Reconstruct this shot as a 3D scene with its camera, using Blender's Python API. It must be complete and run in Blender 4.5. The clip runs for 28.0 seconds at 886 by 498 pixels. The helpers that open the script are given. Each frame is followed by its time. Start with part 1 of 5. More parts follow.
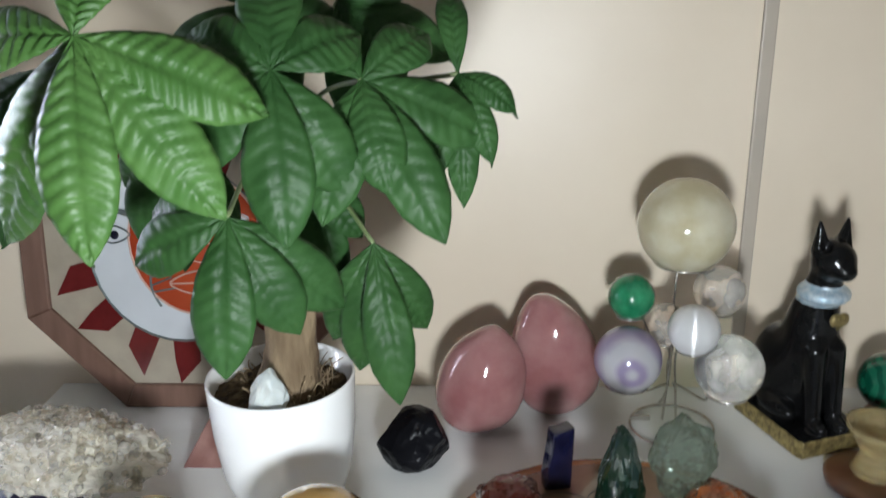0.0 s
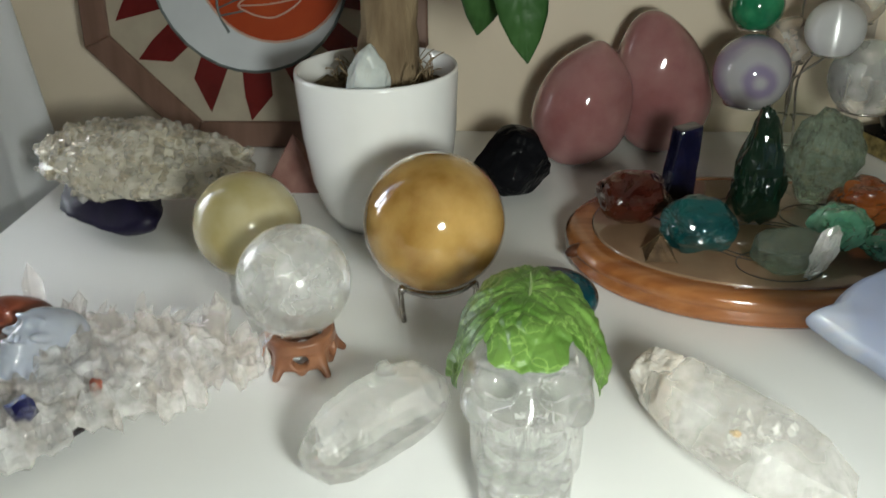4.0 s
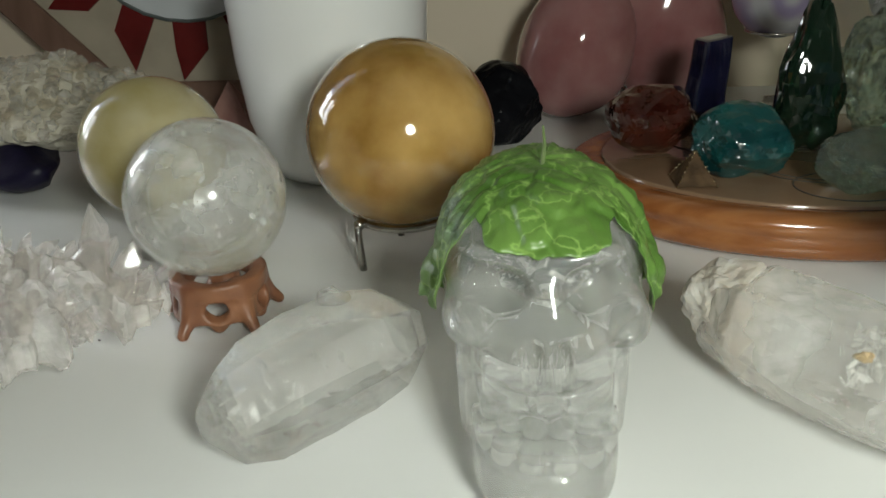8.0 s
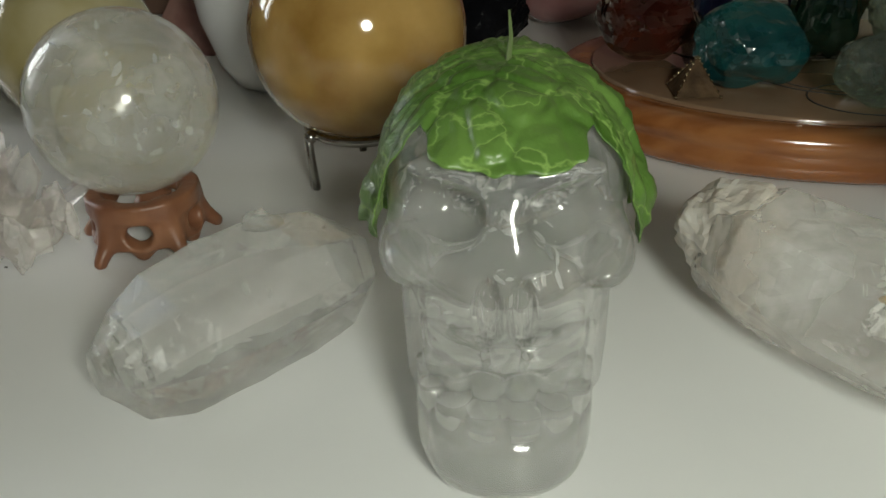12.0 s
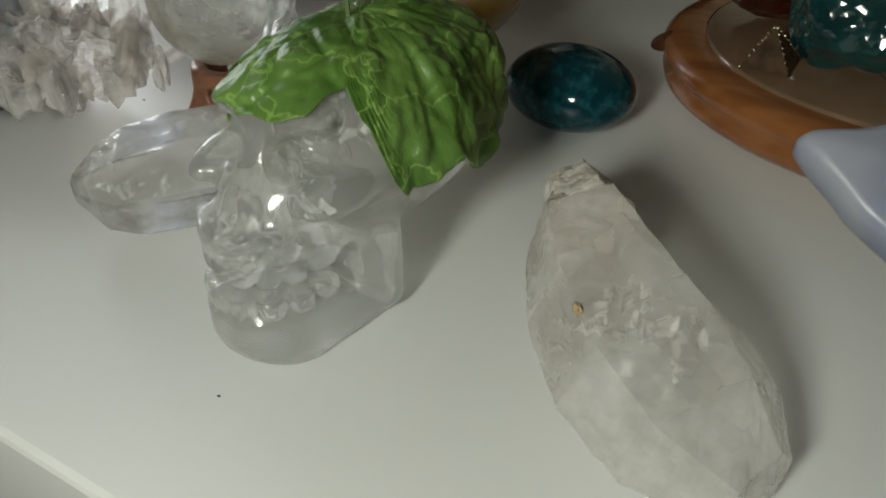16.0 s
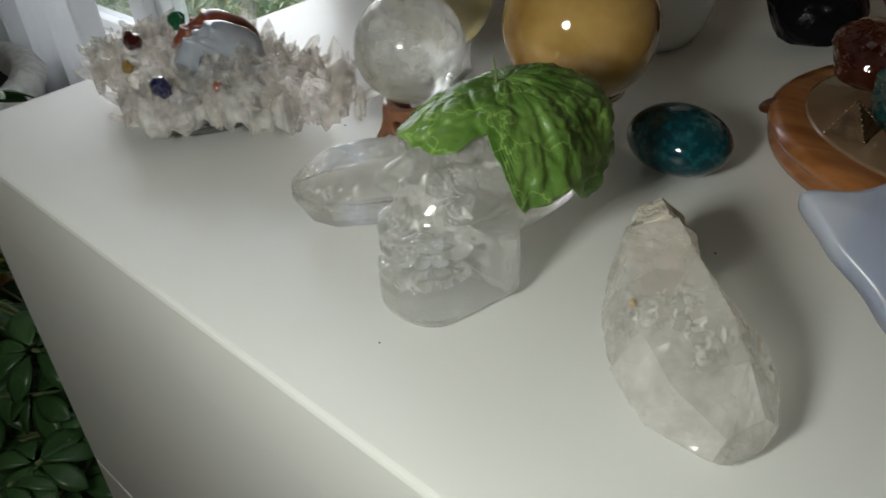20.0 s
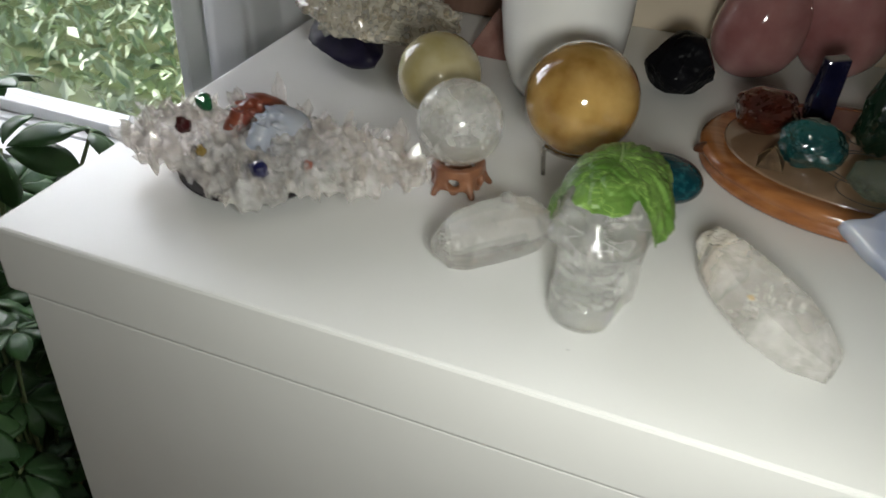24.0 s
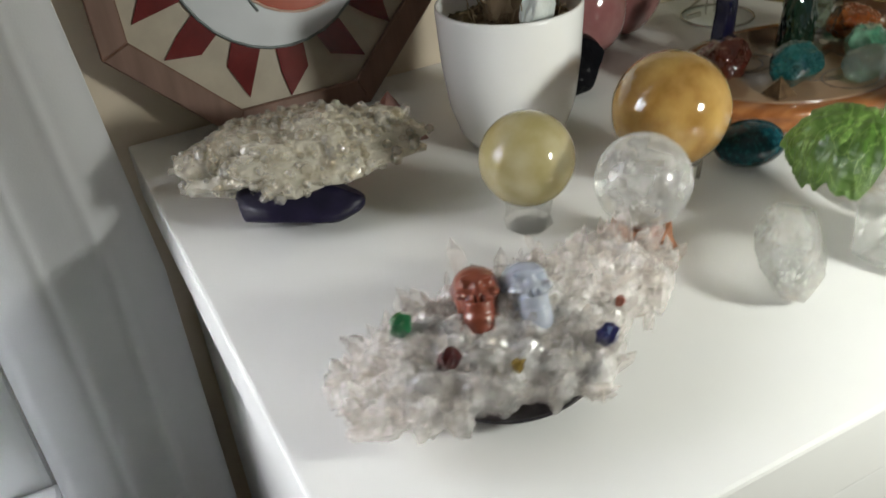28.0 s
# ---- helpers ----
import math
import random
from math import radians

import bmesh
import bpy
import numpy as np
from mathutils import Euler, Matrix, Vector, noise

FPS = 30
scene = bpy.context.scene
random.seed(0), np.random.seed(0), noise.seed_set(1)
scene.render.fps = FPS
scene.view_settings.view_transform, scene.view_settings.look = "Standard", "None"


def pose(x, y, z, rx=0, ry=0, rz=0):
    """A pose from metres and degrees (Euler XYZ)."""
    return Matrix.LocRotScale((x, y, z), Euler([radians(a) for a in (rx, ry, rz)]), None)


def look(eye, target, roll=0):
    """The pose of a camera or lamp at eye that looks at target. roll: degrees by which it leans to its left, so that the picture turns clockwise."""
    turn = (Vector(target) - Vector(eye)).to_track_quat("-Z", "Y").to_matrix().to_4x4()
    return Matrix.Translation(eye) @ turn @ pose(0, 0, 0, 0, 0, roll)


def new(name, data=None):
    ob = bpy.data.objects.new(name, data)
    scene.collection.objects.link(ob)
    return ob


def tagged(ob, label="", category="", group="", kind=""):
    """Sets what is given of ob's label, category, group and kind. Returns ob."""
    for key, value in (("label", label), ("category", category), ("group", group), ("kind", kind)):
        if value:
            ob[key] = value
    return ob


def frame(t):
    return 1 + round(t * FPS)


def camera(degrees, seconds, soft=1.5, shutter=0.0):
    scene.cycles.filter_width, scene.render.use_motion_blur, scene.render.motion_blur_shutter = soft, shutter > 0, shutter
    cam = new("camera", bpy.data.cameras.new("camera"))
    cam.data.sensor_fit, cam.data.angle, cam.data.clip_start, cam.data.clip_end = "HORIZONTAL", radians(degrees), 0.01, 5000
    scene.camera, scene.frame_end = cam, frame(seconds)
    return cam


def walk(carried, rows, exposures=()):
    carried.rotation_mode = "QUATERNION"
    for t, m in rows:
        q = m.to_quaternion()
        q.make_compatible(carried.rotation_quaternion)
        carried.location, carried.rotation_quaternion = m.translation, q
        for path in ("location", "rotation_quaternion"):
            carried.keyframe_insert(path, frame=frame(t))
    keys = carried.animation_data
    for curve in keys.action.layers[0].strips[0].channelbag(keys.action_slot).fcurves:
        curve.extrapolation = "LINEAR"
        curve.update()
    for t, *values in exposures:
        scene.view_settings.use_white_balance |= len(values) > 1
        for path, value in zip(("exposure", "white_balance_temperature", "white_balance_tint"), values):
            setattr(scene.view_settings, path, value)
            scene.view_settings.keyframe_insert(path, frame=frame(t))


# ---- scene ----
cam = camera(54.8, 28.0, shutter=0.5)
PATH = [
    (0, (0.723, -0.201, 1.208), (0.611, 1.679, 0.534), -1.3),
    (0.5, (0.679, -0.196, 1.187), (0.666, 1.658, 0.438), -3.1),
    (1, (0.65, -0.181, 1.165), (0.676, 1.649, 0.359), -5.0),
    (1.5, (0.645, -0.171, 1.139), (0.738, 1.627, 0.269), -4.9),
    (2, (0.652, -0.165, 1.114), (0.718, 1.611, 0.196), -4.4),
    (2.5, (0.649, -0.163, 1.097), (0.707, 1.592, 0.139), -2.9),
    (3, (0.646, -0.173, 1.089), (0.635, 1.569, 0.107), -3.1),
    (3.5, (0.652, -0.189, 1.08), (0.555, 1.571, 0.135), -2.5),
    (4, (0.656, -0.201, 1.063), (0.506, 1.569, 0.145), -1.5),
    (4.5, (0.652, -0.204, 1.042), (0.486, 1.548, 0.092), -1.1),
    (6.5, (0.653, -0.149, 0.986), (0.559, 1.63, 0.076), -1.5),
    (7, (0.652, -0.13, 0.977), (0.553, 1.672, 0.114), -1.7),
    (7.5, (0.646, -0.12, 0.968), (0.569, 1.702, 0.145), -1.8),
    (8, (0.648, -0.12, 0.955), (0.56, 1.712, 0.157), -2.0),
    (8.5, (0.65, -0.126, 0.947), (0.571, 1.708, 0.153), -1.9),
    (9, (0.653, -0.125, 0.942), (0.586, 1.706, 0.14), -1.8),
    (9.5, (0.651, -0.114, 0.935), (0.6, 1.699, 0.094), -1.8),
    (10, (0.651, -0.101, 0.935), (0.62, 1.687, 0.04), -1.6),
    (10.5, (0.653, -0.092, 0.938), (0.632, 1.679, 0.008), -1.6),
    (11, (0.653, -0.082, 0.937), (0.632, 1.682, -0.004), -1.1),
    (11.5, (0.655, -0.079, 0.936), (0.617, 1.669, -0.035), -1.0),
    (13.5, (0.707, -0.091, 0.94), (0.311, 1.635, 0.012), -3.2),
    (14, (0.739, -0.086, 0.939), (0.177, 1.545, -0.073), -3.6),
    (14.5, (0.756, -0.089, 0.949), (-0.007, 1.434, -0.099), -4.5),
    (15, (0.783, -0.067, 0.949), (-0.084, 1.382, -0.123), -4.9),
    (15.5, (0.798, -0.056, 0.949), (-0.107, 1.332, -0.172), -4.8),
    (16, (0.81, -0.06, 0.964), (-0.11, 1.265, -0.218), -3.9),
    (16.5, (0.82, -0.064, 0.985), (-0.145, 1.228, -0.199), -4.2),
    (17, (0.83, -0.066, 0.99), (-0.186, 1.219, -0.157), -5.1),
    (17.5, (0.841, -0.066, 0.989), (-0.23, 1.192, -0.138), -6.4),
    (18, (0.851, -0.06, 0.984), (-0.255, 1.172, -0.139), -7.6),
    (18.5, (0.855, -0.061, 0.98), (-0.26, 1.165, -0.14), -7.3),
    (19, (0.863, -0.073, 0.986), (-0.297, 1.105, -0.14), -7.0),
    (19.5, (0.868, -0.09, 0.993), (-0.342, 1.044, -0.124), -5.7),
    (20, (0.871, -0.109, 1.008), (-0.366, 1.003, -0.102), -6.0),
    (20.5, (0.883, -0.139, 1.02), (-0.379, 1.014, -0.019), -6.6),
    (21, (0.899, -0.173, 1.041), (-0.375, 0.998, 0.039), -7.4),
    (21.5, (0.918, -0.214, 1.064), (-0.363, 0.999, 0.121), -6.4),
    (23.5, (0.811, -0.324, 1.106), (0.07, 1.157, -0.016), 1.2),
    (24, (0.727, -0.31, 1.11), (0.133, 1.21, -0.045), 2.1),
    (24.5, (0.659, -0.321, 1.133), (0.207, 1.236, -0.039), 1.0),
    (25, (0.586, -0.347, 1.136), (0.374, 1.285, -0.001), 1.2),
    (25.5, (0.47, -0.368, 1.145), (0.548, 1.269, -0.001), -0.7),
    (26, (0.409, -0.354, 1.131), (0.748, 1.267, 0.01), -1.0),
    (26.5, (0.363, -0.3, 1.13), (0.732, 1.344, 0.052), -3.1),
    (26.8, (0.338, -0.256, 1.13), (0.746, 1.379, 0.053), -3.8),
    (27, (0.324, -0.238, 1.125), (0.755, 1.403, 0.065), -4.5),
    (27.5, (0.299, -0.204, 1.116), (0.872, 1.39, 0.053), -3.6),
    (28, (0.247, -0.179, 1.105), (0.951, 1.34, 0.012), -5.4),
]
EXPOSURES = [(0, 2.75, 5750, 16), (1, 2.65, 5900, 10), (2, 2.3, 6050, 9), (3, 2.08, 6250, 9), (4, 1.85, 6300, 9), (6.5, 1.6, 6350, 8), (8, 1.38, 6400, 8), (11, 0.92, 6550, 8), (14, 0.76, 6650, 8), (16, 0.62, 6600, 9), (17, 0.85, 6500, 11), (18, 0.85, 6500, 11), (20, 0.8, 6500, 11), (21.5, 1.0, 6450, 12), (24, 1.2, 6450, 14), (26, 1.6, 6450, 13), (27, 1.85, 6450, 13), (28, 2.05, 6450, 13)]
walk(cam, [(t, look(eye, target, roll)) for t, eye, target, roll in PATH], EXPOSURES)

# ---- world, lights ----
TOP = 0.80          # height of the dresser's top
world = bpy.data.worlds.new("sky")
scene.world = world
world.use_nodes = True
wn = world.node_tree
sky = wn.nodes.new("ShaderNodeTexSky")
sky.sky_type, sky.sun_disc = "NISHITA", False
sky.sun_elevation, sky.sun_rotation = radians(44), radians(259)
wn.links.new(sky.outputs[0], wn.nodes["Background"].inputs[0])
wn.nodes["Background"].inputs[1].default_value = 0.15
sun = new("sun", bpy.data.lights.new("sun", "SUN"))
sun.data.energy, sun.data.angle, sun.data.color = 5.0, radians(12), (1.0, 0.97, 0.92)
sun.matrix_world = look((-5, -1, 5), (0, 0, 0))
torch = new("torch", bpy.data.lights.new("torch", "POINT"))
torch.data.energy, torch.data.shadow_soft_size, torch.data.color = 2.7, 0.040, (0.96, 1.0, 0.90)
torch.location = (0.755, -0.230, 1.02)
daylight = new("window_light", bpy.data.lights.new("window_light", "AREA"))
daylight.data.shape, daylight.data.size, daylight.data.size_y = "RECTANGLE", 0.95, 0.50
daylight.data.energy, daylight.data.color = 5.8, (0.96, 0.98, 1.0)
daylight.matrix_world = look((-0.45, 0.78, 1.16), (0.25, 0.40, 0.92))


# ---- materials ----
def mat(name, base, rough=0.5, col2=None, scale=40.0, lo=0.35, hi=0.65, detail=5.0, metal=0.0, trans=0.0, ior=1.5,
        sss=0.0, sss_r=0.01, coat=0.0, bump=0.0, bscale=200.0, milky=0.0, mscale=40.0, clear=0.0, bdist=0.001, bdet=6.0, stretch=None, wave=None, rvar=0.0, mlow=0.45, mhigh=1.6):
    """A surface: two colours mixed by noise, fine relief; milky: share of cloudy white veils in a clear stone."""
    m = bpy.data.materials.new(name)
    m.use_nodes = True
    nt = m.node_tree
    N, Lk = nt.nodes, nt.links
    b = N["Principled BSDF"]
    tc = N.new("ShaderNodeTexCoord")
    src = tc.outputs["Object"]
    if stretch:
        mp = N.new("ShaderNodeMapping")
        mp.inputs["Scale"].default_value = stretch
        Lk.new(src, mp.inputs[0])
        src = mp.outputs[0]

    def noise_tex(sc, det=detail):
        n = N.new("ShaderNodeTexNoise")
        n.inputs["Scale"].default_value, n.inputs["Detail"].default_value = sc, det
        Lk.new(src, n.inputs["Vector"])
        return n.outputs["Fac"]

    def ramp(fac, a, c):
        r = N.new("ShaderNodeMapRange")
        r.inputs[1].default_value, r.inputs[2].default_value = a, c
        Lk.new(fac, r.inputs[0])
        return r.outputs[0]

    b.inputs["Base Color"].default_value = (*base, 1)
    b.inputs["Roughness"].default_value = rough
    b.inputs["Metallic"].default_value = metal
    b.inputs["Transmission Weight"].default_value = trans
    b.inputs["IOR"].default_value = ior
    b.inputs["Coat Weight"].default_value = coat
    b.inputs["Coat Roughness"].default_value = 0.06
    if sss:
        b.inputs["Subsurface Weight"].default_value = sss
        b.inputs["Subsurface Radius"].default_value = (sss_r, sss_r * 0.8, sss_r * 0.6)
        b.inputs["Subsurface Scale"].default_value = 1.0
    if col2:
        if wave:
            w = N.new("ShaderNodeTexWave")
            w.wave_type = wave[0]
            w.inputs["Scale"].default_value, w.inputs["Distortion"].default_value = wave[1], wave[2]
            w.inputs["Detail"].default_value, w.inputs["Detail Scale"].default_value = 4.0, 1.5
            Lk.new(src, w.inputs["Vector"])
            f = w.outputs["Fac"]
        else:
            f = noise_tex(scale)
        mx = N.new("ShaderNodeMix")
        mx.data_type = "RGBA"
        mx.inputs["A"].default_value, mx.inputs["B"].default_value = (*base, 1), (*col2, 1)
        Lk.new(ramp(f, lo, hi), mx.inputs["Factor"])
        Lk.new(mx.outputs["Result"], b.inputs["Base Color"])
    if rvar:
        r = N.new("ShaderNodeMapRange")
        r.inputs[3].default_value, r.inputs[4].default_value = max(0.0, rough - rvar), rough + rvar
        Lk.new(noise_tex(scale * 1.7), r.inputs[0])
        Lk.new(r.outputs[0], b.inputs["Roughness"])
    if bump:
        bp = N.new("ShaderNodeBump")
        bp.inputs["Strength"].default_value, bp.inputs["Distance"].default_value = bump, bdist
        Lk.new(noise_tex(bscale, bdet), bp.inputs["Height"])
        Lk.new(bp.outputs[0], b.inputs["Normal"])
        Lk.new(bp.outputs[0], b.inputs["Coat Normal"])
    if milky:
        d = N.new("ShaderNodeBsdfPrincipled")
        d.inputs["Base Color"].default_value = (0.88, 0.87, 0.845, 1)
        d.inputs["Roughness"].default_value = max(rough, 0.12)
        d.inputs["Subsurface Weight"].default_value = 0.3
        d.inputs["Subsurface Radius"].default_value = (0.01, 0.01, 0.01)
        d.inputs["Subsurface Scale"].default_value = 1.0
        ms = N.new("ShaderNodeMixShader")
        n2 = noise_tex(mscale, 7)
        r = N.new("ShaderNodeMapRange")
        r.inputs[1].default_value, r.inputs[2].default_value = 0.38, 0.72
        r.inputs[3].default_value, r.inputs[4].default_value = milky * mlow, min(1.0, milky * mhigh)
        Lk.new(n2, r.inputs[0])
        Lk.new(r.outputs[0], ms.inputs[0])
        Lk.new(b.outputs[0], ms.inputs[1])
        Lk.new(d.outputs[0], ms.inputs[2])
        end = ms.outputs[0]
        if clear:
            tp = N.new("ShaderNodeBsdfTransparent")
            tp.inputs[0].default_value = (*base, 1)
            m2 = N.new("ShaderNodeMixShader")
            m2.inputs[0].default_value = clear
            Lk.new(end, m2.inputs[1])
            Lk.new(tp.outputs[0], m2.inputs[2])
            end = m2.outputs[0]
        Lk.new(end, N["Material Output"].inputs["Surface"])
    return m


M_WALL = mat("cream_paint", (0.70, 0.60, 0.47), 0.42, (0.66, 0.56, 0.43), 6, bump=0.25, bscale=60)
# Room and ceiling paint, set darker so they bounce less torch light.
M_ROOM = mat("low_bounce_room_paint", (0.42, 0.38, 0.33), 0.8, (0.39, 0.35, 0.30), 3, bump=0.1, bscale=80)
M_CEIL = mat("low_bounce_ceiling_paint", (0.62, 0.61, 0.58), 0.9, (0.58, 0.57, 0.54), 3)
M_FLOOR = mat("wooden_floor", (0.16, 0.085, 0.045), 0.4, (0.22, 0.12, 0.07), 8, stretch=(1, 9, 1), bump=0.1, bscale=90)
M_DRESS = mat("white_lacquer", (0.80, 0.80, 0.78), 0.34, (0.77, 0.77, 0.75), 9, bump=0.03, bscale=500, rvar=0.05)
M_FRAMEW = mat("white_window_paint", (0.82, 0.83, 0.84), 0.35, (0.78, 0.79, 0.80), 10, bump=0.05)
M_TRIM = mat("grey_beige_strip", (0.42, 0.36, 0.29), 0.45, (0.38, 0.33, 0.27), 20)
M_GLASSP = mat("window_glass", (0.95, 0.97, 0.96), 0.0, trans=1.0, ior=1.45)
M_POT = mat("white_glazed_ceramic", (0.83, 0.83, 0.82), 0.16, (0.80, 0.80, 0.79), 12, coat=0.3)
M_SOIL = mat("potting_soil", (0.05, 0.032, 0.018), 0.95, (0.14, 0.10, 0.05), 120, bump=1.0, bscale=260)
M_BARK = mat("trunk_bark", (0.13, 0.085, 0.045), 0.85, (0.29, 0.215, 0.125), 60, stretch=(1, 1, 0.2), bump=1.0, bscale=170, bdist=0.003)
M_LEAF = mat("dark_green_leaf", (0.018, 0.052, 0.013), 0.46, (0.032, 0.080, 0.022), 30, ior=1.25, bump=0.2, bscale=300, rvar=0.08)
M_LEAFY = mat("young_green_leaf", (0.040, 0.100, 0.020), 0.46, (0.062, 0.132, 0.031), 30, ior=1.32, bump=0.2, bscale=300, rvar=0.08)
M_TWIG = mat("green_stem", (0.12, 0.17, 0.06), 0.6, (0.17, 0.20, 0.09), 40)
M_GOLD = mat("honey_calcite", (0.24, 0.125, 0.026), 0.08, (0.52, 0.33, 0.11), 24, lo=0.36, hi=0.68, sss=0.15, sss_r=0.006, coat=0.8, detail=9)
M_YELL = mat("pale_lemon_calcite", (0.48, 0.40, 0.15), 0.10, (0.62, 0.53, 0.27), 34, lo=0.38, hi=0.66, trans=0.35, ior=1.3, coat=0.7, milky=0.10, clear=0.1)
M_CREAM = mat("cream_calcite", (0.53, 0.47, 0.28), 0.10, (0.66, 0.60, 0.40), 26, lo=0.38, hi=0.66, trans=0.35, ior=1.3, coat=0.7, milky=0.15, clear=0.1)
M_CLEAR = mat("clear_quartz", (0.98, 0.985, 0.975), 0.03, trans=1.0, ior=1.40, coat=1.0, milky=0.34, mscale=75, clear=0.42)
M_QUARTZ = mat("natural_quartz", (0.985, 0.985, 0.975), 0.03, trans=1.0, ior=1.48, coat=1.0, milky=0.20, mscale=80, bump=0.3, bscale=90, bdist=0.002, bdet=2.0, clear=0.36)
M_QUARTZM = mat("milky_quartz", (0.975, 0.96, 0.94), 0.06, trans=1.0, ior=1.36, coat=1.0, milky=0.46, mscale=40, bump=0.22, bscale=110, bdist=0.0015, bdet=2.0, clear=0.40)
M_DRUZE = mat("beige_quartz_druse", (0.94, 0.91, 0.84), 0.05, trans=1.0, ior=1.30, coat=1.0, milky=0.45, mscale=90, clear=0.55)
M_DRUZEB = mat("beige_quartz_matrix", (0.62, 0.58, 0.49), 0.2, (0.46, 0.43, 0.35), 90, coat=1.0, bump=0.8, bscale=200, bdist=0.003, bdet=2.0)
M_CLUST = mat("clear_quartz_cluster", (0.985, 0.965, 0.95), 0.04, trans=1.0, ior=1.30, coat=1.0, milky=0.24, mscale=90, clear=0.60)
M_CLUSTB = mat("cloudy_quartz_matrix", (0.97, 0.935, 0.915), 0.10, trans=1.0, ior=1.25, coat=1.0, milky=0.58, mscale=60, bump=0.8, bscale=220, clear=0.45)
M_SKULL = mat("polished_clear_quartz", (0.985, 0.987, 0.98), 0.03, trans=1.0, ior=1.44, coat=1.0, milky=0.26, mscale=45, mlow=0.80, mhigh=1.15, clear=0.31, bump=0.12, bscale=110, bdist=0.003, bdet=1.5)
M_CAB = mat("crumpled_green_leaf", (0.062, 0.142, 0.020), 0.36, (0.135, 0.245, 0.052), 45, bump=0.5, bscale=90)
cn = M_CAB.node_tree
vor = cn.nodes.new("ShaderNodeTexVoronoi")
vor.feature, vor.inputs["Scale"].default_value = "DISTANCE_TO_EDGE", 52.0
tcx = cn.nodes.new("ShaderNodeTexCoord")
vn = cn.nodes.new("ShaderNodeTexNoise")
vn.inputs["Scale"].default_value, vn.inputs["Detail"].default_value = 90.0, 4.0
va = cn.nodes.new("ShaderNodeVectorMath")
va.operation = "MULTIPLY_ADD"
va.inputs[1].default_value = (0.022, 0.022, 0.022)
cn.links.new(tcx.outputs["Object"], vn.inputs["Vector"])
cn.links.new(vn.outputs["Color"], va.inputs[0])
cn.links.new(tcx.outputs["Object"], va.inputs[2])
cn.links.new(va.outputs[0], vor.inputs["Vector"])
vr = cn.nodes.new("ShaderNodeMapRange")
vr.inputs[1].default_value, vr.inputs[2].default_value, vr.inputs[3].default_value, vr.inputs[4].default_value = 0.0, 0.035, 0.55, 0.0
cn.links.new(vor.outputs["Distance"], vr.inputs[0])
vm = cn.nodes.new("ShaderNodeMix")
vm.data_type = "RGBA"
vm.inputs["B"].default_value = (0.34, 0.52, 0.14, 1)
pb = cn.nodes["Principled BSDF"]
cn.links.new(pb.inputs["Base Color"].links[0].from_socket, vm.inputs["A"])
cn.links.new(vr.outputs[0], vm.inputs["Factor"])
cn.links.new(vm.outputs["Result"], pb.inputs["Base Color"])
vb = cn.nodes.new("ShaderNodeBump")
vb.inputs["Strength"].default_value, vb.inputs["Distance"].default_value = 0.6, 0.0022
cn.links.new(vor.outputs["Distance"], vb.inputs["Height"])
cn.links.new(pb.inputs["Normal"].links[0].from_socket, vb.inputs["Normal"])
cn.links.new(vb.outputs[0], pb.inputs["Normal"])
M_ROSE = mat("rose_quartz", (0.25, 0.100, 0.100), 0.08, (0.38, 0.205, 0.195), 24, lo=0.35, hi=0.72, sss=0.2, sss_r=0.010, coat=0.8, detail=7)
M_PYR = mat("pale_rose_stone", (0.30, 0.145, 0.125), 0.15, (0.42, 0.24, 0.20), 60, trans=0.3, coat=0.5)
M_BLACK = mat("black_obsidian", (0.004, 0.004, 0.005), 0.24, (0.008, 0.008, 0.010), 30, ior=1.12, bump=0.3, bscale=55, bdist=0.005, bdet=1.5)
M_NAVY = mat("dark_blue_stone", (0.004, 0.004, 0.014), 0.14, (0.008, 0.008, 0.030), 70, coat=0.5, bump=0.4, bscale=150)
M_PURP = mat("dark_violet_stone", (0.005, 0.004, 0.016), 0.45, (0.011, 0.008, 0.030), 60, ior=1.35, bump=0.4, bscale=150)
M_TEALP = mat("teal_apatite", (0.003, 0.032, 0.043), 0.10, (0.012, 0.10, 0.115), 260, lo=0.47, hi=0.78, ior=1.35, coat=0.25, detail=9)
M_TEALR = mat("rough_teal_apatite", (0.003, 0.036, 0.040), 0.10, (0.014, 0.105, 0.100), 60, trans=0.35, coat=0.8, bump=0.5, bscale=100, bdist=0.002, bdet=2.0)
M_GARN = mat("dark_red_stone", (0.034, 0.006, 0.004), 0.06, (0.085, 0.018, 0.010), 50, trans=0.3, coat=1.0, bump=0.6, bscale=120, bdist=0.003, bdet=1.0)
M_DKGRN = mat("dark_green_glassy_stone", (0.005, 0.018, 0.010), 0.05, (0.012, 0.040, 0.022), 40, trans=0.6, coat=1.0, bump=0.35, bscale=60, bdist=0.004, bdet=1.0)
M_PRAS = mat("pale_green_glassy_stone", (0.60, 0.72, 0.63), 0.04, (0.72, 0.82, 0.73), 40, trans=0.97, ior=1.40, coat=1.0, milky=0.03, clear=0.45, bump=0.30, bscale=70, bdist=0.003, bdet=1.0)
M_FLUO = mat("green_fluorite", (0.045, 0.18, 0.10), 0.06, (0.16, 0.34, 0.23), 60, trans=0.4, coat=1.0, bump=0.6, bscale=80, bdist=0.004, bdet=1.0)
M_CARN = mat("orange_carnelian", (0.17, 0.040, 0.008), 0.07, (0.29, 0.095, 0.024), 50, trans=0.3, coat=1.0, bump=0.5, bscale=110, bdist=0.003, bdet=1.0)
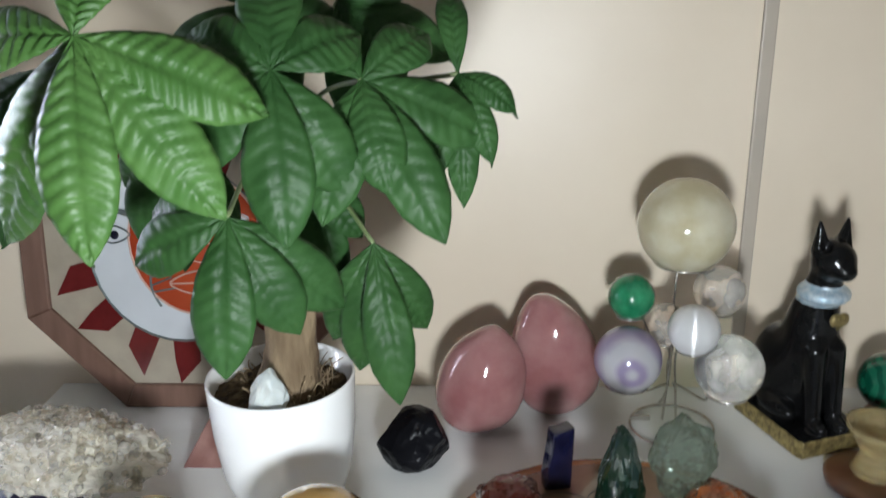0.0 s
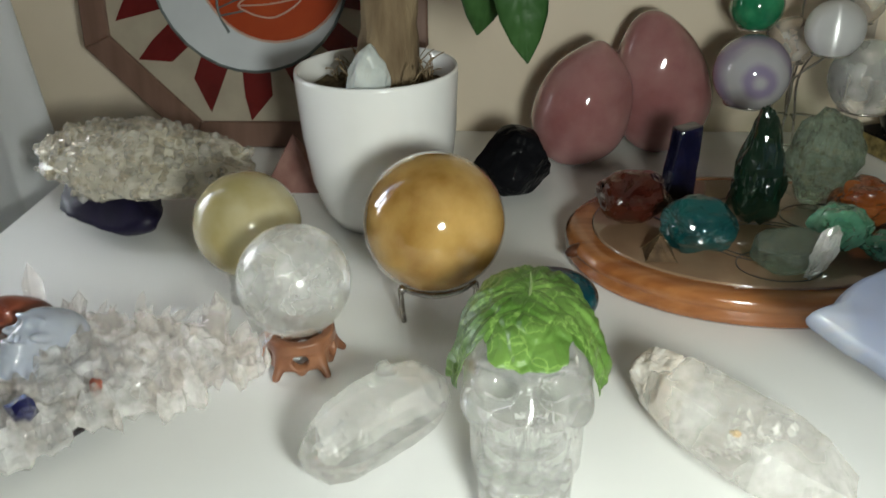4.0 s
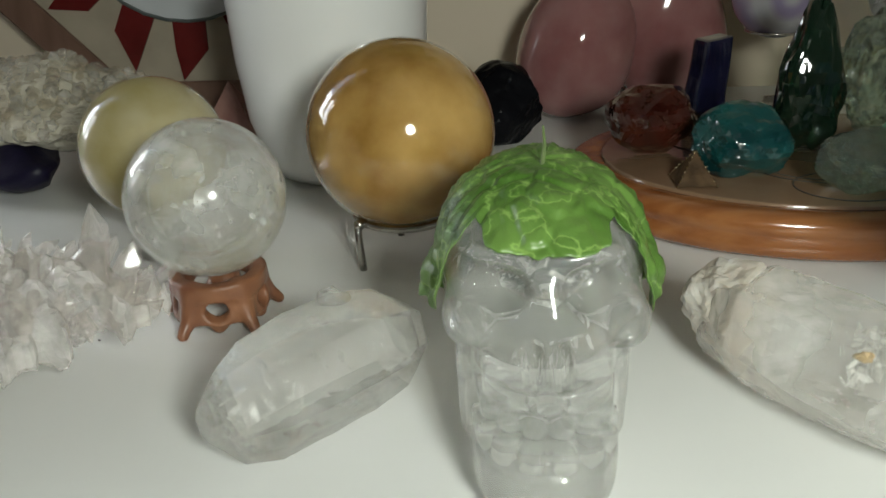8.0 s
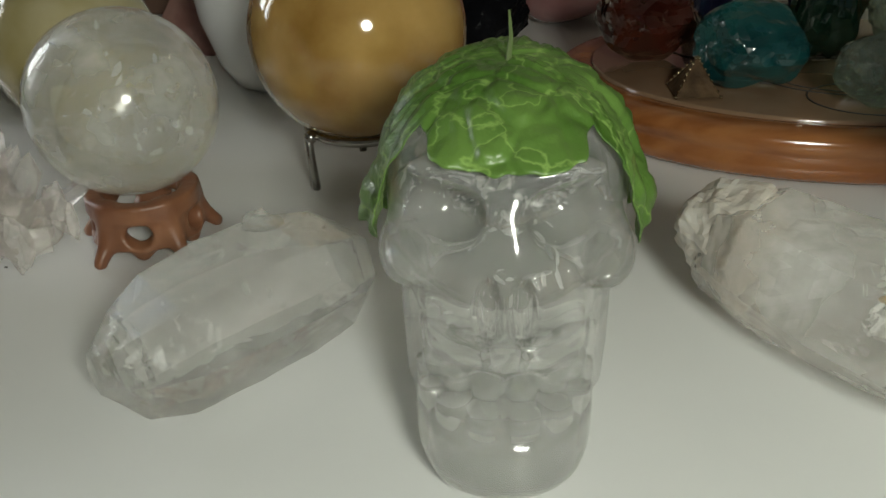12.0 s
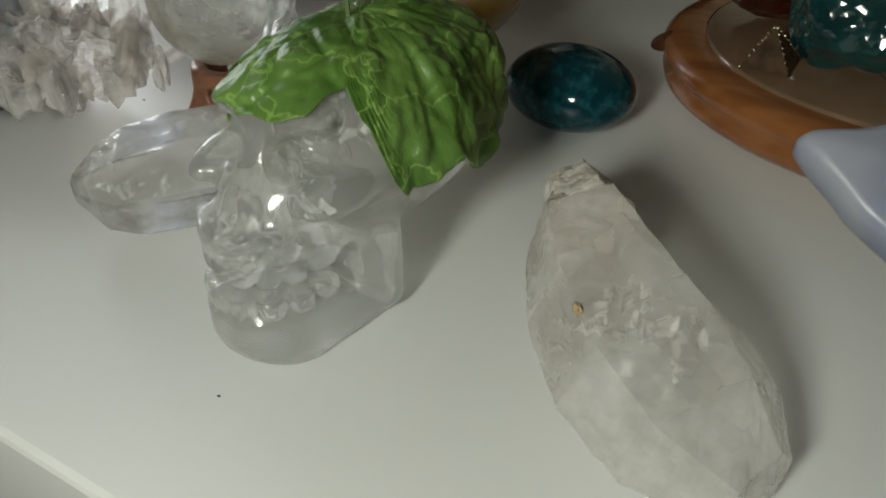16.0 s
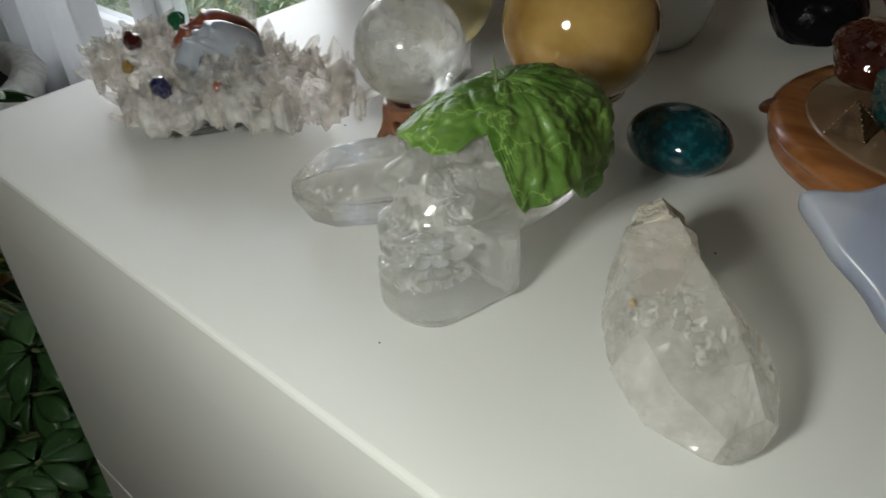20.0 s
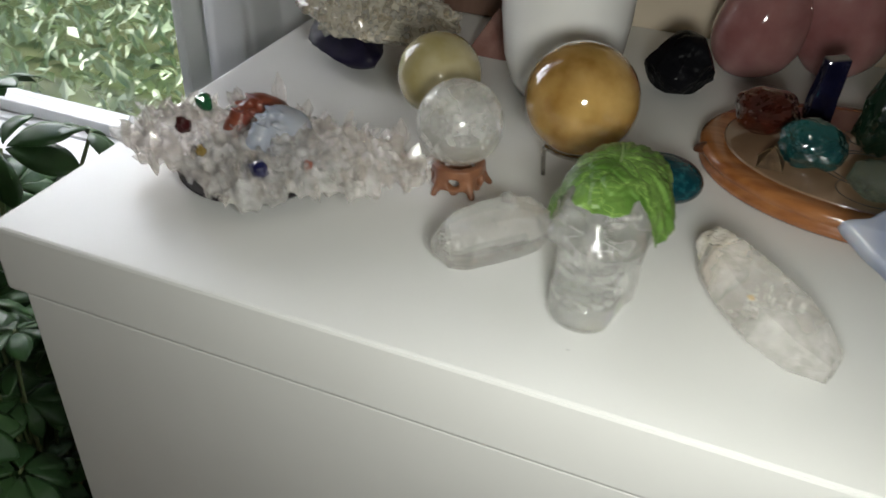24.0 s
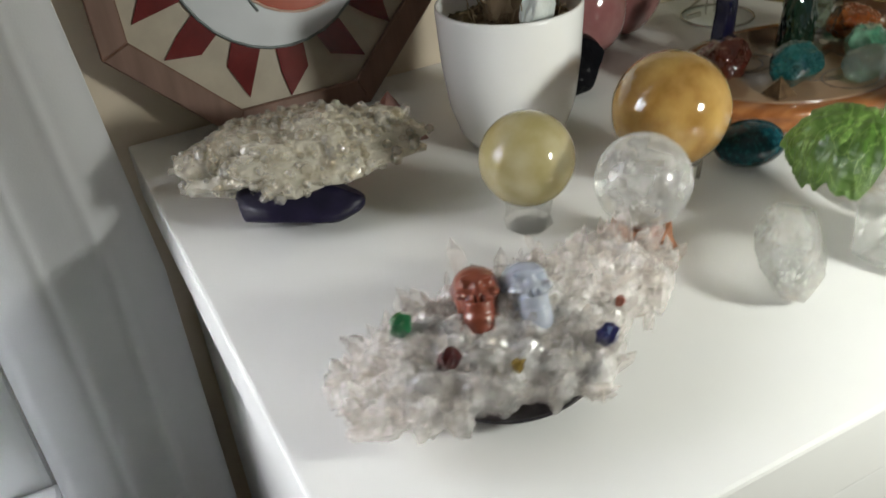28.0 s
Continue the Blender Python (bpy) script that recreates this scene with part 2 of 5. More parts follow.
M_BRWN = mat("brown_glassy_stone", (0.20, 0.09, 0.03), 0.1, (0.32, 0.16, 0.06), 50, trans=0.4, bump=0.4)
M_WOODB = mat("varnished_orange_wood", (0.23, 0.075, 0.021), 0.18, (0.33, 0.130, 0.041), 14, stretch=(1, 8, 8), coat=0.5, bump=0.06)
M_WOODD = mat("wood_knot", (0.05, 0.016, 0.006), 0.3, (0.09, 0.03, 0.012), 90)
M_INSET = mat("frosted_glass_inset", (0.24, 0.15, 0.09), 0.16, (0.18, 0.11, 0.065), 22, coat=0.8)
M_INK = mat("dark_ink", (0.03, 0.025, 0.02), 0.6)
M_WIRE = mat("silver_wire", (0.62, 0.60, 0.57), 0.22, metal=1.0)
M_CHROME = mat("silver_metal", (0.55, 0.53, 0.49), 0.25, (0.40, 0.38, 0.35), 60, metal=1.0)
M_RESIN = mat("carved_brown_wood", (0.17, 0.066, 0.033), 0.36, (0.27, 0.12, 0.06), 50, bump=0.4, bscale=180)
M_GLASS = mat("clear_glass", (0.98, 0.98, 0.97), 0.03, trans=1.0, ior=1.42, coat=1.0, milky=0.10, clear=0.62)
M_GREENS = mat("green_aventurine", (0.010, 0.13, 0.055), 0.1, (0.03, 0.22, 0.10), 70, coat=0.5)
M_AGATE = mat("banded_violet_agate", (0.36, 0.35, 0.365), 0.1, (0.23, 0.19, 0.285), 20, wave=("RINGS", 17, 2.2), lo=0.2, hi=0.95, coat=0.6, sss=0.2)
for nd in M_AGATE.node_tree.nodes:
    if nd.type == "TEX_WAVE":
        nd.rings_direction = "Y"
M_SELEN = mat("white_cat_eye_stone", (0.62, 0.62, 0.62), 0.34, (0.68, 0.68, 0.68), 30, metal=0.35)
sel = M_SELEN.node_tree
tan = sel.nodes.new("ShaderNodeTangent")
tan.direction_type, tan.axis = "RADIAL", "Z"
sel.nodes["Principled BSDF"].inputs["Anisotropic"].default_value = 0.97
sel.nodes["Principled BSDF"].inputs["Anisotropic Rotation"].default_value = 0.25
sel.nodes["Principled BSDF"].inputs["Specular IOR Level"].default_value = 1.0
sel.links.new(tan.outputs[0], sel.nodes["Principled BSDF"].inputs["Tangent"])
M_MALA = mat("dark_green_malachite", (0.004, 0.055, 0.03), 0.1, (0.01, 0.10, 0.055), 30, wave=("BANDS", 40, 4.0), coat=0.5)
M_CITR = mat("yellow_glass", (0.62, 0.50, 0.25), 0.06, trans=0.7, ior=1.5, bump=0.4, bscale=90)
M_CAT = mat("black_gloss_lacquer", (0.004, 0.004, 0.004), 0.16, (0.007, 0.007, 0.007), 30, ior=1.3, bump=0.05, bscale=150)
M_CATG = mat("gold_paint", (0.42, 0.33, 0.13), 0.35, (0.16, 0.12, 0.05), 160, metal=0.6, bump=0.5, bscale=240)
M_CATB = mat("pale_blue_collar", (0.30, 0.42, 0.52), 0.3, (0.55, 0.62, 0.66), 220, metal=0.3, bump=0.7, bscale=260)
M_LACE = mat("pale_blue_chalcedony", (0.40, 0.45, 0.61), 0.30, (0.54, 0.58, 0.69), 10, wave=("BANDS", 5, 6.0), sss=0.5, sss_r=0.012, trans=0.4, coat=0.1, milky=0.10, clear=0.36)
M_FRM = mat("brown_frame", (0.145, 0.078, 0.054), 0.5, (0.19, 0.105, 0.075), 12, stretch=(8, 1, 1), bump=0.1)
M_PANEL = mat("beige_art_glass", (0.35, 0.30, 0.23), 0.35, (0.43, 0.37, 0.29), 30, bump=0.2, bscale=60, bdist=0.002)
M_RAY = mat("dark_red_art_glass", (0.10, 0.010, 0.010), 0.2, (0.15, 0.016, 0.016), 30, coat=0.4)
M_SUNR = mat("orange_red_art_glass", (0.29, 0.036, 0.012), 0.2, (0.41, 0.070, 0.022), 12, coat=0.4)
M_MOON = mat("pale_white_art_glass", (0.57, 0.59, 0.62), 0.25, (0.65, 0.67, 0.70), 14, coat=0.4)
M_LEAD = mat("grey_lead", (0.10, 0.12, 0.12), 0.4, (0.16, 0.18, 0.18), 60, metal=0.3)
M_LEADL = mat("pale_outline", (0.55, 0.36, 0.28), 0.4)
M_RJ = mat("red_jasper", (0.155, 0.036, 0.020), 0.28, (0.23, 0.065, 0.035), 80, coat=0.3)
M_BL = mat("pale_blue_glassy_stone", (0.52, 0.57, 0.68), 0.10, (0.62, 0.66, 0.74), 40, trans=0.45, coat=0.4, sss=0.2)
M_CHG = mat("emerald_chip", (0.0, 0.10, 0.03), 0.10, (0.02, 0.18, 0.07), 90, trans=0.4, coat=0.8)
M_CHR = mat("dark_red_chip", (0.035, 0.003, 0.004), 0.10, (0.07, 0.008, 0.008), 90, trans=0.3, coat=0.8)
M_CHB = mat("deep_blue_chip", (0.008, 0.009, 0.055), 0.12, (0.02, 0.022, 0.11), 90, trans=0.3, coat=0.8)
M_CHY = mat("amber_chip", (0.24, 0.16, 0.03), 0.12, (0.34, 0.24, 0.07), 90, trans=0.4, coat=0.8)
M_DISH = mat("dark_glazed_dish", (0.018, 0.016, 0.02), 0.25, (0.03, 0.026, 0.03), 30)
M_WSTONE = mat("white_rough_stone", (0.55, 0.58, 0.56), 0.4, (0.42, 0.45, 0.44), 60, sss=0.2, bump=0.6, bscale=160)
M_CURT = mat("white_curtain_cloth", (0.90, 0.905, 0.91), 0.9, (0.87, 0.875, 0.885), 30, bump=0.3, bscale=700)
cn, cl = M_CURT.node_tree.nodes, M_CURT.node_tree.links
ct, cm = cn.new("ShaderNodeBsdfTranslucent"), cn.new("ShaderNodeMixShader")
ct.inputs[0].default_value, cm.inputs[0].default_value = (0.92, 0.93, 0.94, 1), 0.12
cl.new(cn["Principled BSDF"].outputs[0], cm.inputs[1])
cl.new(ct.outputs[0], cm.inputs[2])
cl.new(cm.outputs[0], cn["Material Output"].inputs["Surface"])
M_FUR = mat("white_plush_fur", (0.72, 0.71, 0.68), 0.95, (0.55, 0.54, 0.51), 60, bump=0.8, bscale=300)
M_PLUSH = mat("dark_grey_plush", (0.022, 0.024, 0.028), 0.95, (0.035, 0.036, 0.04), 60, bump=0.6, bscale=300)
M_SISAL = mat("sisal_post", (0.36, 0.29, 0.20), 0.9, (0.28, 0.22, 0.15), 120, stretch=(1, 1, 8), bump=0.8)
M_TERRA = mat("terracotta", (0.34, 0.17, 0.10), 0.8, (0.40, 0.22, 0.14), 30, bump=0.3)
M_YBOWL = mat("yellow_plastic", (0.60, 0.42, 0.06), 0.35, (0.66, 0.48, 0.10), 20)
M_CARD = mat("brown_cardboard", (0.34, 0.22, 0.12), 0.85, (0.40, 0.27, 0.15), 30, bump=0.15)
M_HEDGE = mat("garden_foliage", (0.28, 0.38, 0.22), 0.55, (0.52, 0.58, 0.43), 4)
M_GRASS = mat("garden_ground", (0.10, 0.14, 0.05), 0.9, (0.18, 0.20, 0.09), 3, bump=0.5, bscale=30)

M_VEIL = mat("white_inner_veil", (0.86, 0.86, 0.84), 0.25, (0.92, 0.92, 0.90), 90, coat=1.0)
cu = M_CURT.node_tree
tl = cu.nodes.new("ShaderNodeBsdfTranslucent")
tl.inputs[0].default_value = (0.82, 0.83, 0.85, 1)
cm = cu.nodes.new("ShaderNodeMixShader")
cm.inputs[0].default_value = 0.60
cu.links.new(cu.nodes["Principled BSDF"].outputs[0], cm.inputs[1])
cu.links.new(tl.outputs[0], cm.inputs[2])
cu.links.new(cm.outputs[0], cu.nodes["Material Output"].inputs["Surface"])
M_HLEAF = mat("glossy_house_leaf", (0.026, 0.074, 0.022), 0.34, (0.050, 0.115, 0.037), 20, bump=0.1, bscale=200)
M_DUST = mat("dark_speck", (0.03, 0.03, 0.025), 0.9, (0.05, 0.05, 0.04), 90)

# ---- building blocks ----
def mesh_of(bm, name, mats, smooth=False):
    me = bpy.data.meshes.new(name)
    bmesh.ops.recalc_face_normals(bm, faces=bm.faces)
    if smooth:
        for f in bm.faces:
            f.smooth = True
    bm.to_mesh(me)
    bm.free()
    for m in (mats if isinstance(mats, (list, tuple)) else [mats]):
        me.materials.append(m)
    return me


def part(name, bm, material, parent, label="", smooth=False, at=None):
    """One mesh object under a thing or a part."""
    ob = new(name, bm if isinstance(bm, bpy.types.Mesh) else mesh_of(bm, name, material, smooth))
    ob.parent = parent
    if at is not None:
        ob.matrix_basis = at
    return tagged(ob, label)


def thing(name, loc, label, category, group="", rot=(0, 0, 0)):
    ob = new(name)
    ob.empty_display_size = 0.02
    ob.matrix_basis = pose(*loc, *rot)
    return tagged(ob, label, category, group)


def solid(name, bm, material, loc, label, category, group="", rot=(0, 0, 0), smooth=False, kind=""):
    ob = new(name, bm if isinstance(bm, bpy.types.Mesh) else mesh_of(bm, name, material, smooth))
    ob.matrix_basis = pose(*loc, *rot)
    return tagged(ob, label, category, group, kind)


def box(x0, x1, y0, y1, z0, z1, bevel=0.0, bm=None, seg=2):
    out = bm or bmesh.new()
    t = bmesh.new()
    bmesh.ops.create_cube(t, size=1.0)
    bmesh.ops.transform(t, matrix=Matrix.LocRotScale(((x0 + x1) / 2, (y0 + y1) / 2, (z0 + z1) / 2), None, (x1 - x0, y1 - y0, z1 - z0)), verts=t.verts)
    if bevel:
        bmesh.ops.bevel(t, geom=t.edges[:], offset=bevel, segments=seg, affect="EDGES", profile=0.6)
    return merge(out, t) if bm else t


def merge(a, b):
    me = bpy.data.meshes.new("tmp")
    b.to_mesh(me)
    b.free()
    a.from_mesh(me)
    bpy.data.meshes.remove(me)
    return a


def lathe(profile, seg=48, sx=1.0, sy=1.0, caps=True):
    """Turn a profile of (radius, height) about the upright axis."""
    bm = bmesh.new()
    rings = []
    for r, z in profile:
        rings.append([bm.verts.new((sx * r * math.cos(2 * math.pi * i / seg), sy * r * math.sin(2 * math.pi * i / seg), z)) for i in range(seg)])
    for a, b in zip(rings, rings[1:]):
        for i in range(seg):
            bm.faces.new((a[i], a[(i + 1) % seg], b[(i + 1) % seg], b[i]))
    if caps:
        bm.faces.new(rings[0][::-1])
        bm.faces.new(rings[-1])
    return bm


def ball(r, sub=5, sx=1.0, sy=1.0, sz=1.0):
    bm = bmesh.new()
    bmesh.ops.create_icosphere(bm, subdivisions=sub, radius=r)
    bmesh.ops.scale(bm, vec=(sx, sy, sz), verts=bm.verts)
    return bm


def stone(seed, sx, sy, sz, planes=14, rough=0.06, sub=4, keep=0.72, egg=0.0):
    """A broken or faceted stone: a ball cut back by random planes, then roughened. It stands on z = 0."""
    rnd = random.Random(seed)
    ns = []
    for _ in range(planes):
        v = Vector((rnd.gauss(0, 1), rnd.gauss(0, 1), rnd.gauss(0, 1))).normalized()
        ns.append((v, rnd.uniform(keep, keep + 0.2)))
    bm = bmesh.new()
    bmesh.ops.create_icosphere(bm, subdivisions=sub, radius=1.0)
    off = Vector((seed * 3.1, seed * 1.7, seed * 0.9))
    for v in bm.verts:
        d = v.co.normalized()
        k = 1.0
        for n, h in ns:
            c = d.dot(n)
            if c > 0.05:
                k = min(k, h / c)
        k *= 1 + rough * noise.noise(d * 2.2 + off) * 2 + rough * 0.6 * noise.noise(d * 6 + off)
        p = d * k
        v.co = (p.x * sx * (1 - egg * p.z), p.y * sy * (1 - egg * p.z), p.z * sz)
    low = min(v.co.z for v in bm.verts)
    for v in bm.verts:
        v.co.z -= low
    return bm


def crystal(r, length, tip=0.35, seed=0, flat=1.0):
    """A six-sided quartz point along +z, with an uneven pyramid at its end."""
    rnd = random.Random(seed)
    bm = bmesh.new()
    ang = [i * math.pi / 3 + rnd.uniform(-0.13, 0.13) for i in range(6)]
    rr = [r * rnd.uniform(0.85, 1.12) for _ in range(6)]
    low = [bm.verts.new((rr[i] * math.cos(a), flat * rr[i] * math.sin(a), 0)) for i, a in enumerate(ang)]
    top = [bm.verts.new((0.92 * rr[i] * math.cos(a), flat * 0.92 * rr[i] * math.sin(a), length * (1 - tip) * rnd.uniform(0.9, 1.08))) for i, a in enumerate(ang)]
    apex = bm.verts.new((r * rnd.uniform(-0.25, 0.25), r * rnd.uniform(-0.25, 0.25), length))
    for i in range(6):
        j = (i + 1) % 6
        bm.faces.new((low[i], low[j], top[j], top[i]))
        bm.faces.new((top[i], top[j], apex))
    bm.faces.new(low[::-1])
    return bm


def tube(points, r, seg=8, closed=False):
    """A round wire along points."""
    bm = bmesh.new()
    pts = [Vector(p) for p in points]
    n = len(pts)
    rings = []
    side = None
    for i, p in enumerate(pts):
        d = (pts[(i + 1) % n] - pts[i - 1]) if closed else (pts[min(i + 1, n - 1)] - pts[max(i - 1, 0)])
        d.normalize()
        if side is None:
            side = d.orthogonal().normalized()
        side = (side - d * side.dot(d)).normalized()
        up = d.cross(side)
        k = r[i] if isinstance(r, (list, tuple)) else r
        rings.append([bm.verts.new(p + k * (side * math.cos(2 * math.pi * j / seg) + up * math.sin(2 * math.pi * j / seg))) for j in range(seg)])
    for i in range(n if closed else n - 1):
        a, b = rings[i], rings[(i + 1) % n]
        for j in range(seg):
            bm.faces.new((a[j], a[(j + 1) % seg], b[(j + 1) % seg], b[j]))
    if not closed:
        bm.faces.new(rings[0][::-1])
        bm.faces.new(rings[-1])
    return bm


def curve(points, n=24, closed=False):
    """A smooth line (Catmull-Rom) through points."""
    p = [Vector(q) for q in points]
    out = []
    m = len(p)
    for i in range(m if closed else m - 1):
        a, b, c, d = (p[(i - 1) % m], p[i], p[(i + 1) % m], p[(i + 2) % m]) if closed else (p[max(i - 1, 0)], p[i], p[i + 1], p[min(i + 2, m - 1)])
        k = max(2, n // m)
        for s in range(k):
            t = s / k
            out.append(0.5 * (2 * b + (c - a) * t + (2 * a - 5 * b + 4 * c - d) * t * t + (3 * b - a - 3 * c + d) * t ** 3))
    if not closed:
        out.append(p[-1])
    return out


def plate(outline, z0, z1, bm=None):
    """A flat piece of even thickness from an outline of (x, y)."""
    out = bm or bmesh.new()
    a = [out.verts.new((x, y, z0)) for x, y in outline]
    b = [out.verts.new((x, y, z1)) for x, y in outline]
    n = len(a)
    out.faces.new(a[::-1])
    out.faces.new(b)
    for i in range(n):
        out.faces.new((a[i], a[(i + 1) % n], b[(i + 1) % n], b[i]))
    return out


def veils(parent, centre, spread, n, size, seed):
    """Cracks and cloudy flakes inside a clear stone."""
    rnd = random.Random(seed)
    bm = bmesh.new()
    for _ in range(n):
        d = Vector((rnd.gauss(0, 1), rnd.gauss(0, 1), rnd.gauss(0, 1))).normalized() * rnd.random() ** 0.5
        c = Vector(centre) + Vector((d.x * spread[0], d.y * spread[1], d.z * spread[2]))
        q = Euler((rnd.uniform(0, 6.3), rnd.uniform(0, 6.3), rnd.uniform(0, 6.3))).to_matrix()
        k = rnd.randint(5, 8)
        sz = size * rnd.uniform(0.3, 1.2)
        asp = rnd.uniform(0.25, 0.8)
        lo, hi = [], []
        for i in range(k):
            a = 6.283 * i / k
            r = sz * rnd.uniform(0.5, 1.0)
            p = Vector((r * math.cos(a), r * asp * math.sin(a), 0.0))
            lo.append(bm.verts.new(c + q @ p))
            hi.append(bm.verts.new(c + q @ (p + Vector((0, 0, 0.00015)))))
        bm.faces.new(lo[::-1])
        bm.faces.new(hi)
        for i in range(k):
            bm.faces.new((lo[i], lo[(i + 1) % k], hi[(i + 1) % k], hi[i]))
    return tagged(part("inner_flakes", bm, M_VEIL, parent, "cloudy white flakes inside the stone"), kind="stuff")


def field_mesh(fn, lo, hi, h, name, mats, pick=None, scale=1.0, smooth=True):
    """The surface where fn(X, Y, Z) = 0, as quads (surface nets)."""
    ax = [np.arange(lo[i], hi[i] + h, h) for i in range(3)]
    X, Y, Z = np.meshgrid(*ax, indexing="ij")
    F = fn(X, Y, Z)
    s = F < 0
    nx, ny, nz = F.shape
    cs = (nx - 1, ny - 1, nz - 1)
    acc, cnt = np.zeros((*cs, 3)), np.zeros(cs)
    base = np.stack(np.meshgrid(*[np.arange(c) for c in cs], indexing="ij"), -1).astype(float)
    corners = [(0, 0, 0), (1, 0, 0), (0, 1, 0), (1, 1, 0), (0, 0, 1), (1, 0, 1), (0, 1, 1), (1, 1, 1)]
    view = lambda A, c: A[c[0]:c[0] + cs[0], c[1]:c[1] + cs[1], c[2]:c[2] + cs[2]]
    for a in corners:
        for k in range(3):
            if a[k] == 0:
                b = list(a)
                b[k] = 1
                fa, fb = view(F, a), view(F, b)
                cross = (fa < 0) != (fb < 0)
                t = np.where(cross, fa / np.where(cross, fa - fb, 1), 0)
                p = base + np.array(a, float)
                p[..., k] += t
                acc += np.where(cross[..., None], p, 0)
                cnt += cross
    used = cnt > 0
    idx = np.full(cs, -1)
    idx[used] = np.arange(used.sum())
    verts = (acc[used] / cnt[used][:, None]) * h + np.array(lo)
    quads = []
    for k in range(3):
        i1, i2 = (k + 1) % 3, (k + 2) % 3
        A = np.take(s, range(F.shape[k] - 1), axis=k)
        B = np.take(s, range(1, F.shape[k]), axis=k)
        e = np.argwhere(A != B)
        ok = (e[:, i1] > 0) & (e[:, i2] > 0) & (e[:, i1] < F.shape[i1] - 1) & (e[:, i2] < F.shape[i2] - 1)
        e = e[ok]
        q = []
        for d1, d2 in ((1, 1), (0, 1), (0, 0), (1, 0)):
            c = e.copy()
            c[:, i1] -= d1
            c[:, i2] -= d2
            q.append(idx[c[:, 0], c[:, 1], c[:, 2]])
        q = np.stack(q, -1)
        flip = ~A[e[:, 0], e[:, 1], e[:, 2]]
        q[flip] = q[flip][:, ::-1]
        quads.append(q)
    quads = np.concatenate(quads)
    me = bpy.data.meshes.new(name)
    me.from_pydata((verts * scale).tolist(), [], quads.tolist())
    for m in (mats if isinstance(mats, (list, tuple)) else [mats]):
        me.materials.append(m)
    if pick is not None:
        cen = verts[quads].mean(axis=1)
        me.polygons.foreach_set("material_index", pick(cen[:, 0], cen[:, 1], cen[:, 2]).astype(np.int32))
    if smooth:
        me.polygons.foreach_set("use_smooth", np.ones(len(quads), bool))
    me.update()
    return me


def f_ball(X, Y, Z, c, r):
    """Distance to a stretched ball."""
    rx, ry, rz = r if isinstance(r, tuple) else (r, r, r)
    q = np.sqrt(((X - c[0]) / rx) ** 2 + ((Y - c[1]) / ry) ** 2 + ((Z - c[2]) / rz) ** 2)
    return (q - 1) * min(rx, ry, rz)


def f_rod(X, Y, Z, a, b, ra, rb=None):
    """Distance to a round rod from a to b."""
    a, b = np.array(a, float), np.array(b, float)
    d = b - a
    t = np.clip(((X - a[0]) * d[0] + (Y - a[1]) * d[1] + (Z - a[2]) * d[2]) / (d @ d), 0, 1)
    q = np.sqrt((X - a[0] - t * d[0]) ** 2 + (Y - a[1] - t * d[1]) ** 2 + (Z - a[2] - t * d[2]) ** 2)
    return q - (ra + ((rb if rb is not None else ra) - ra) * t)


def f_or(a, b, k=0.3):
    h = np.clip(0.5 + 0.5 * (b - a) / k, 0, 1)
    return b + (a - b) * h - k * h * (1 - h)


def f_cut(a, b, k=0.15):
    return -f_or(-a, b, k)


# ---- the room ----
def structure(name, bm, material, label, category, smooth=False):
    ob = new(name, mesh_of(bm, name, material, smooth))
    return tagged(ob, label, category, kind="structure")


structure("floor", box(-2.4, 2.6, -2.8, 0.66, -0.1, 0.0), M_FLOOR, "dark brown wooden floor of the room", "floor")
structure("ceiling", box(-2.4, 2.6, -2.8, 0.66, 2.45, 2.55), M_CEIL, "plain white painted ceiling", "ceiling")
structure("wall_north", box(0.20, 2.5, 0.543, 0.66, 0.0, 2.45), M_WALL, "cream painted glossy wall behind the dresser", "wall")
# The opening is widened, unseen, behind the left curtain to backlight its cloth.
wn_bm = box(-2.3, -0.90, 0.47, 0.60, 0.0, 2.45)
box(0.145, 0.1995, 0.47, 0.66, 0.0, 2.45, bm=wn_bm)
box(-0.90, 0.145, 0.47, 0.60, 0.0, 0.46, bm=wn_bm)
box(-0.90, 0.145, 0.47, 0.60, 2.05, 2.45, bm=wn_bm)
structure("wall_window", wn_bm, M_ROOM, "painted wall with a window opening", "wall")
# Assumed walls of the unseen room, darkened to keep bounced light low.
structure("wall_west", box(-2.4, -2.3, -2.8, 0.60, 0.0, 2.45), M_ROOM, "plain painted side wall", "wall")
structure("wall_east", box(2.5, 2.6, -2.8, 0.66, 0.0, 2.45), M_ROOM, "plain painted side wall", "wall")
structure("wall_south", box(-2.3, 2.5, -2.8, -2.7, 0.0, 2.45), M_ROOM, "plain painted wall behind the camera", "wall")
structure("trim", box(0.948, 0.960, 0.538, 0.5429, 0.0, 2.45, 0.0015), M_TRIM, "narrow grey-beige joint strip running up the wall", "trim")

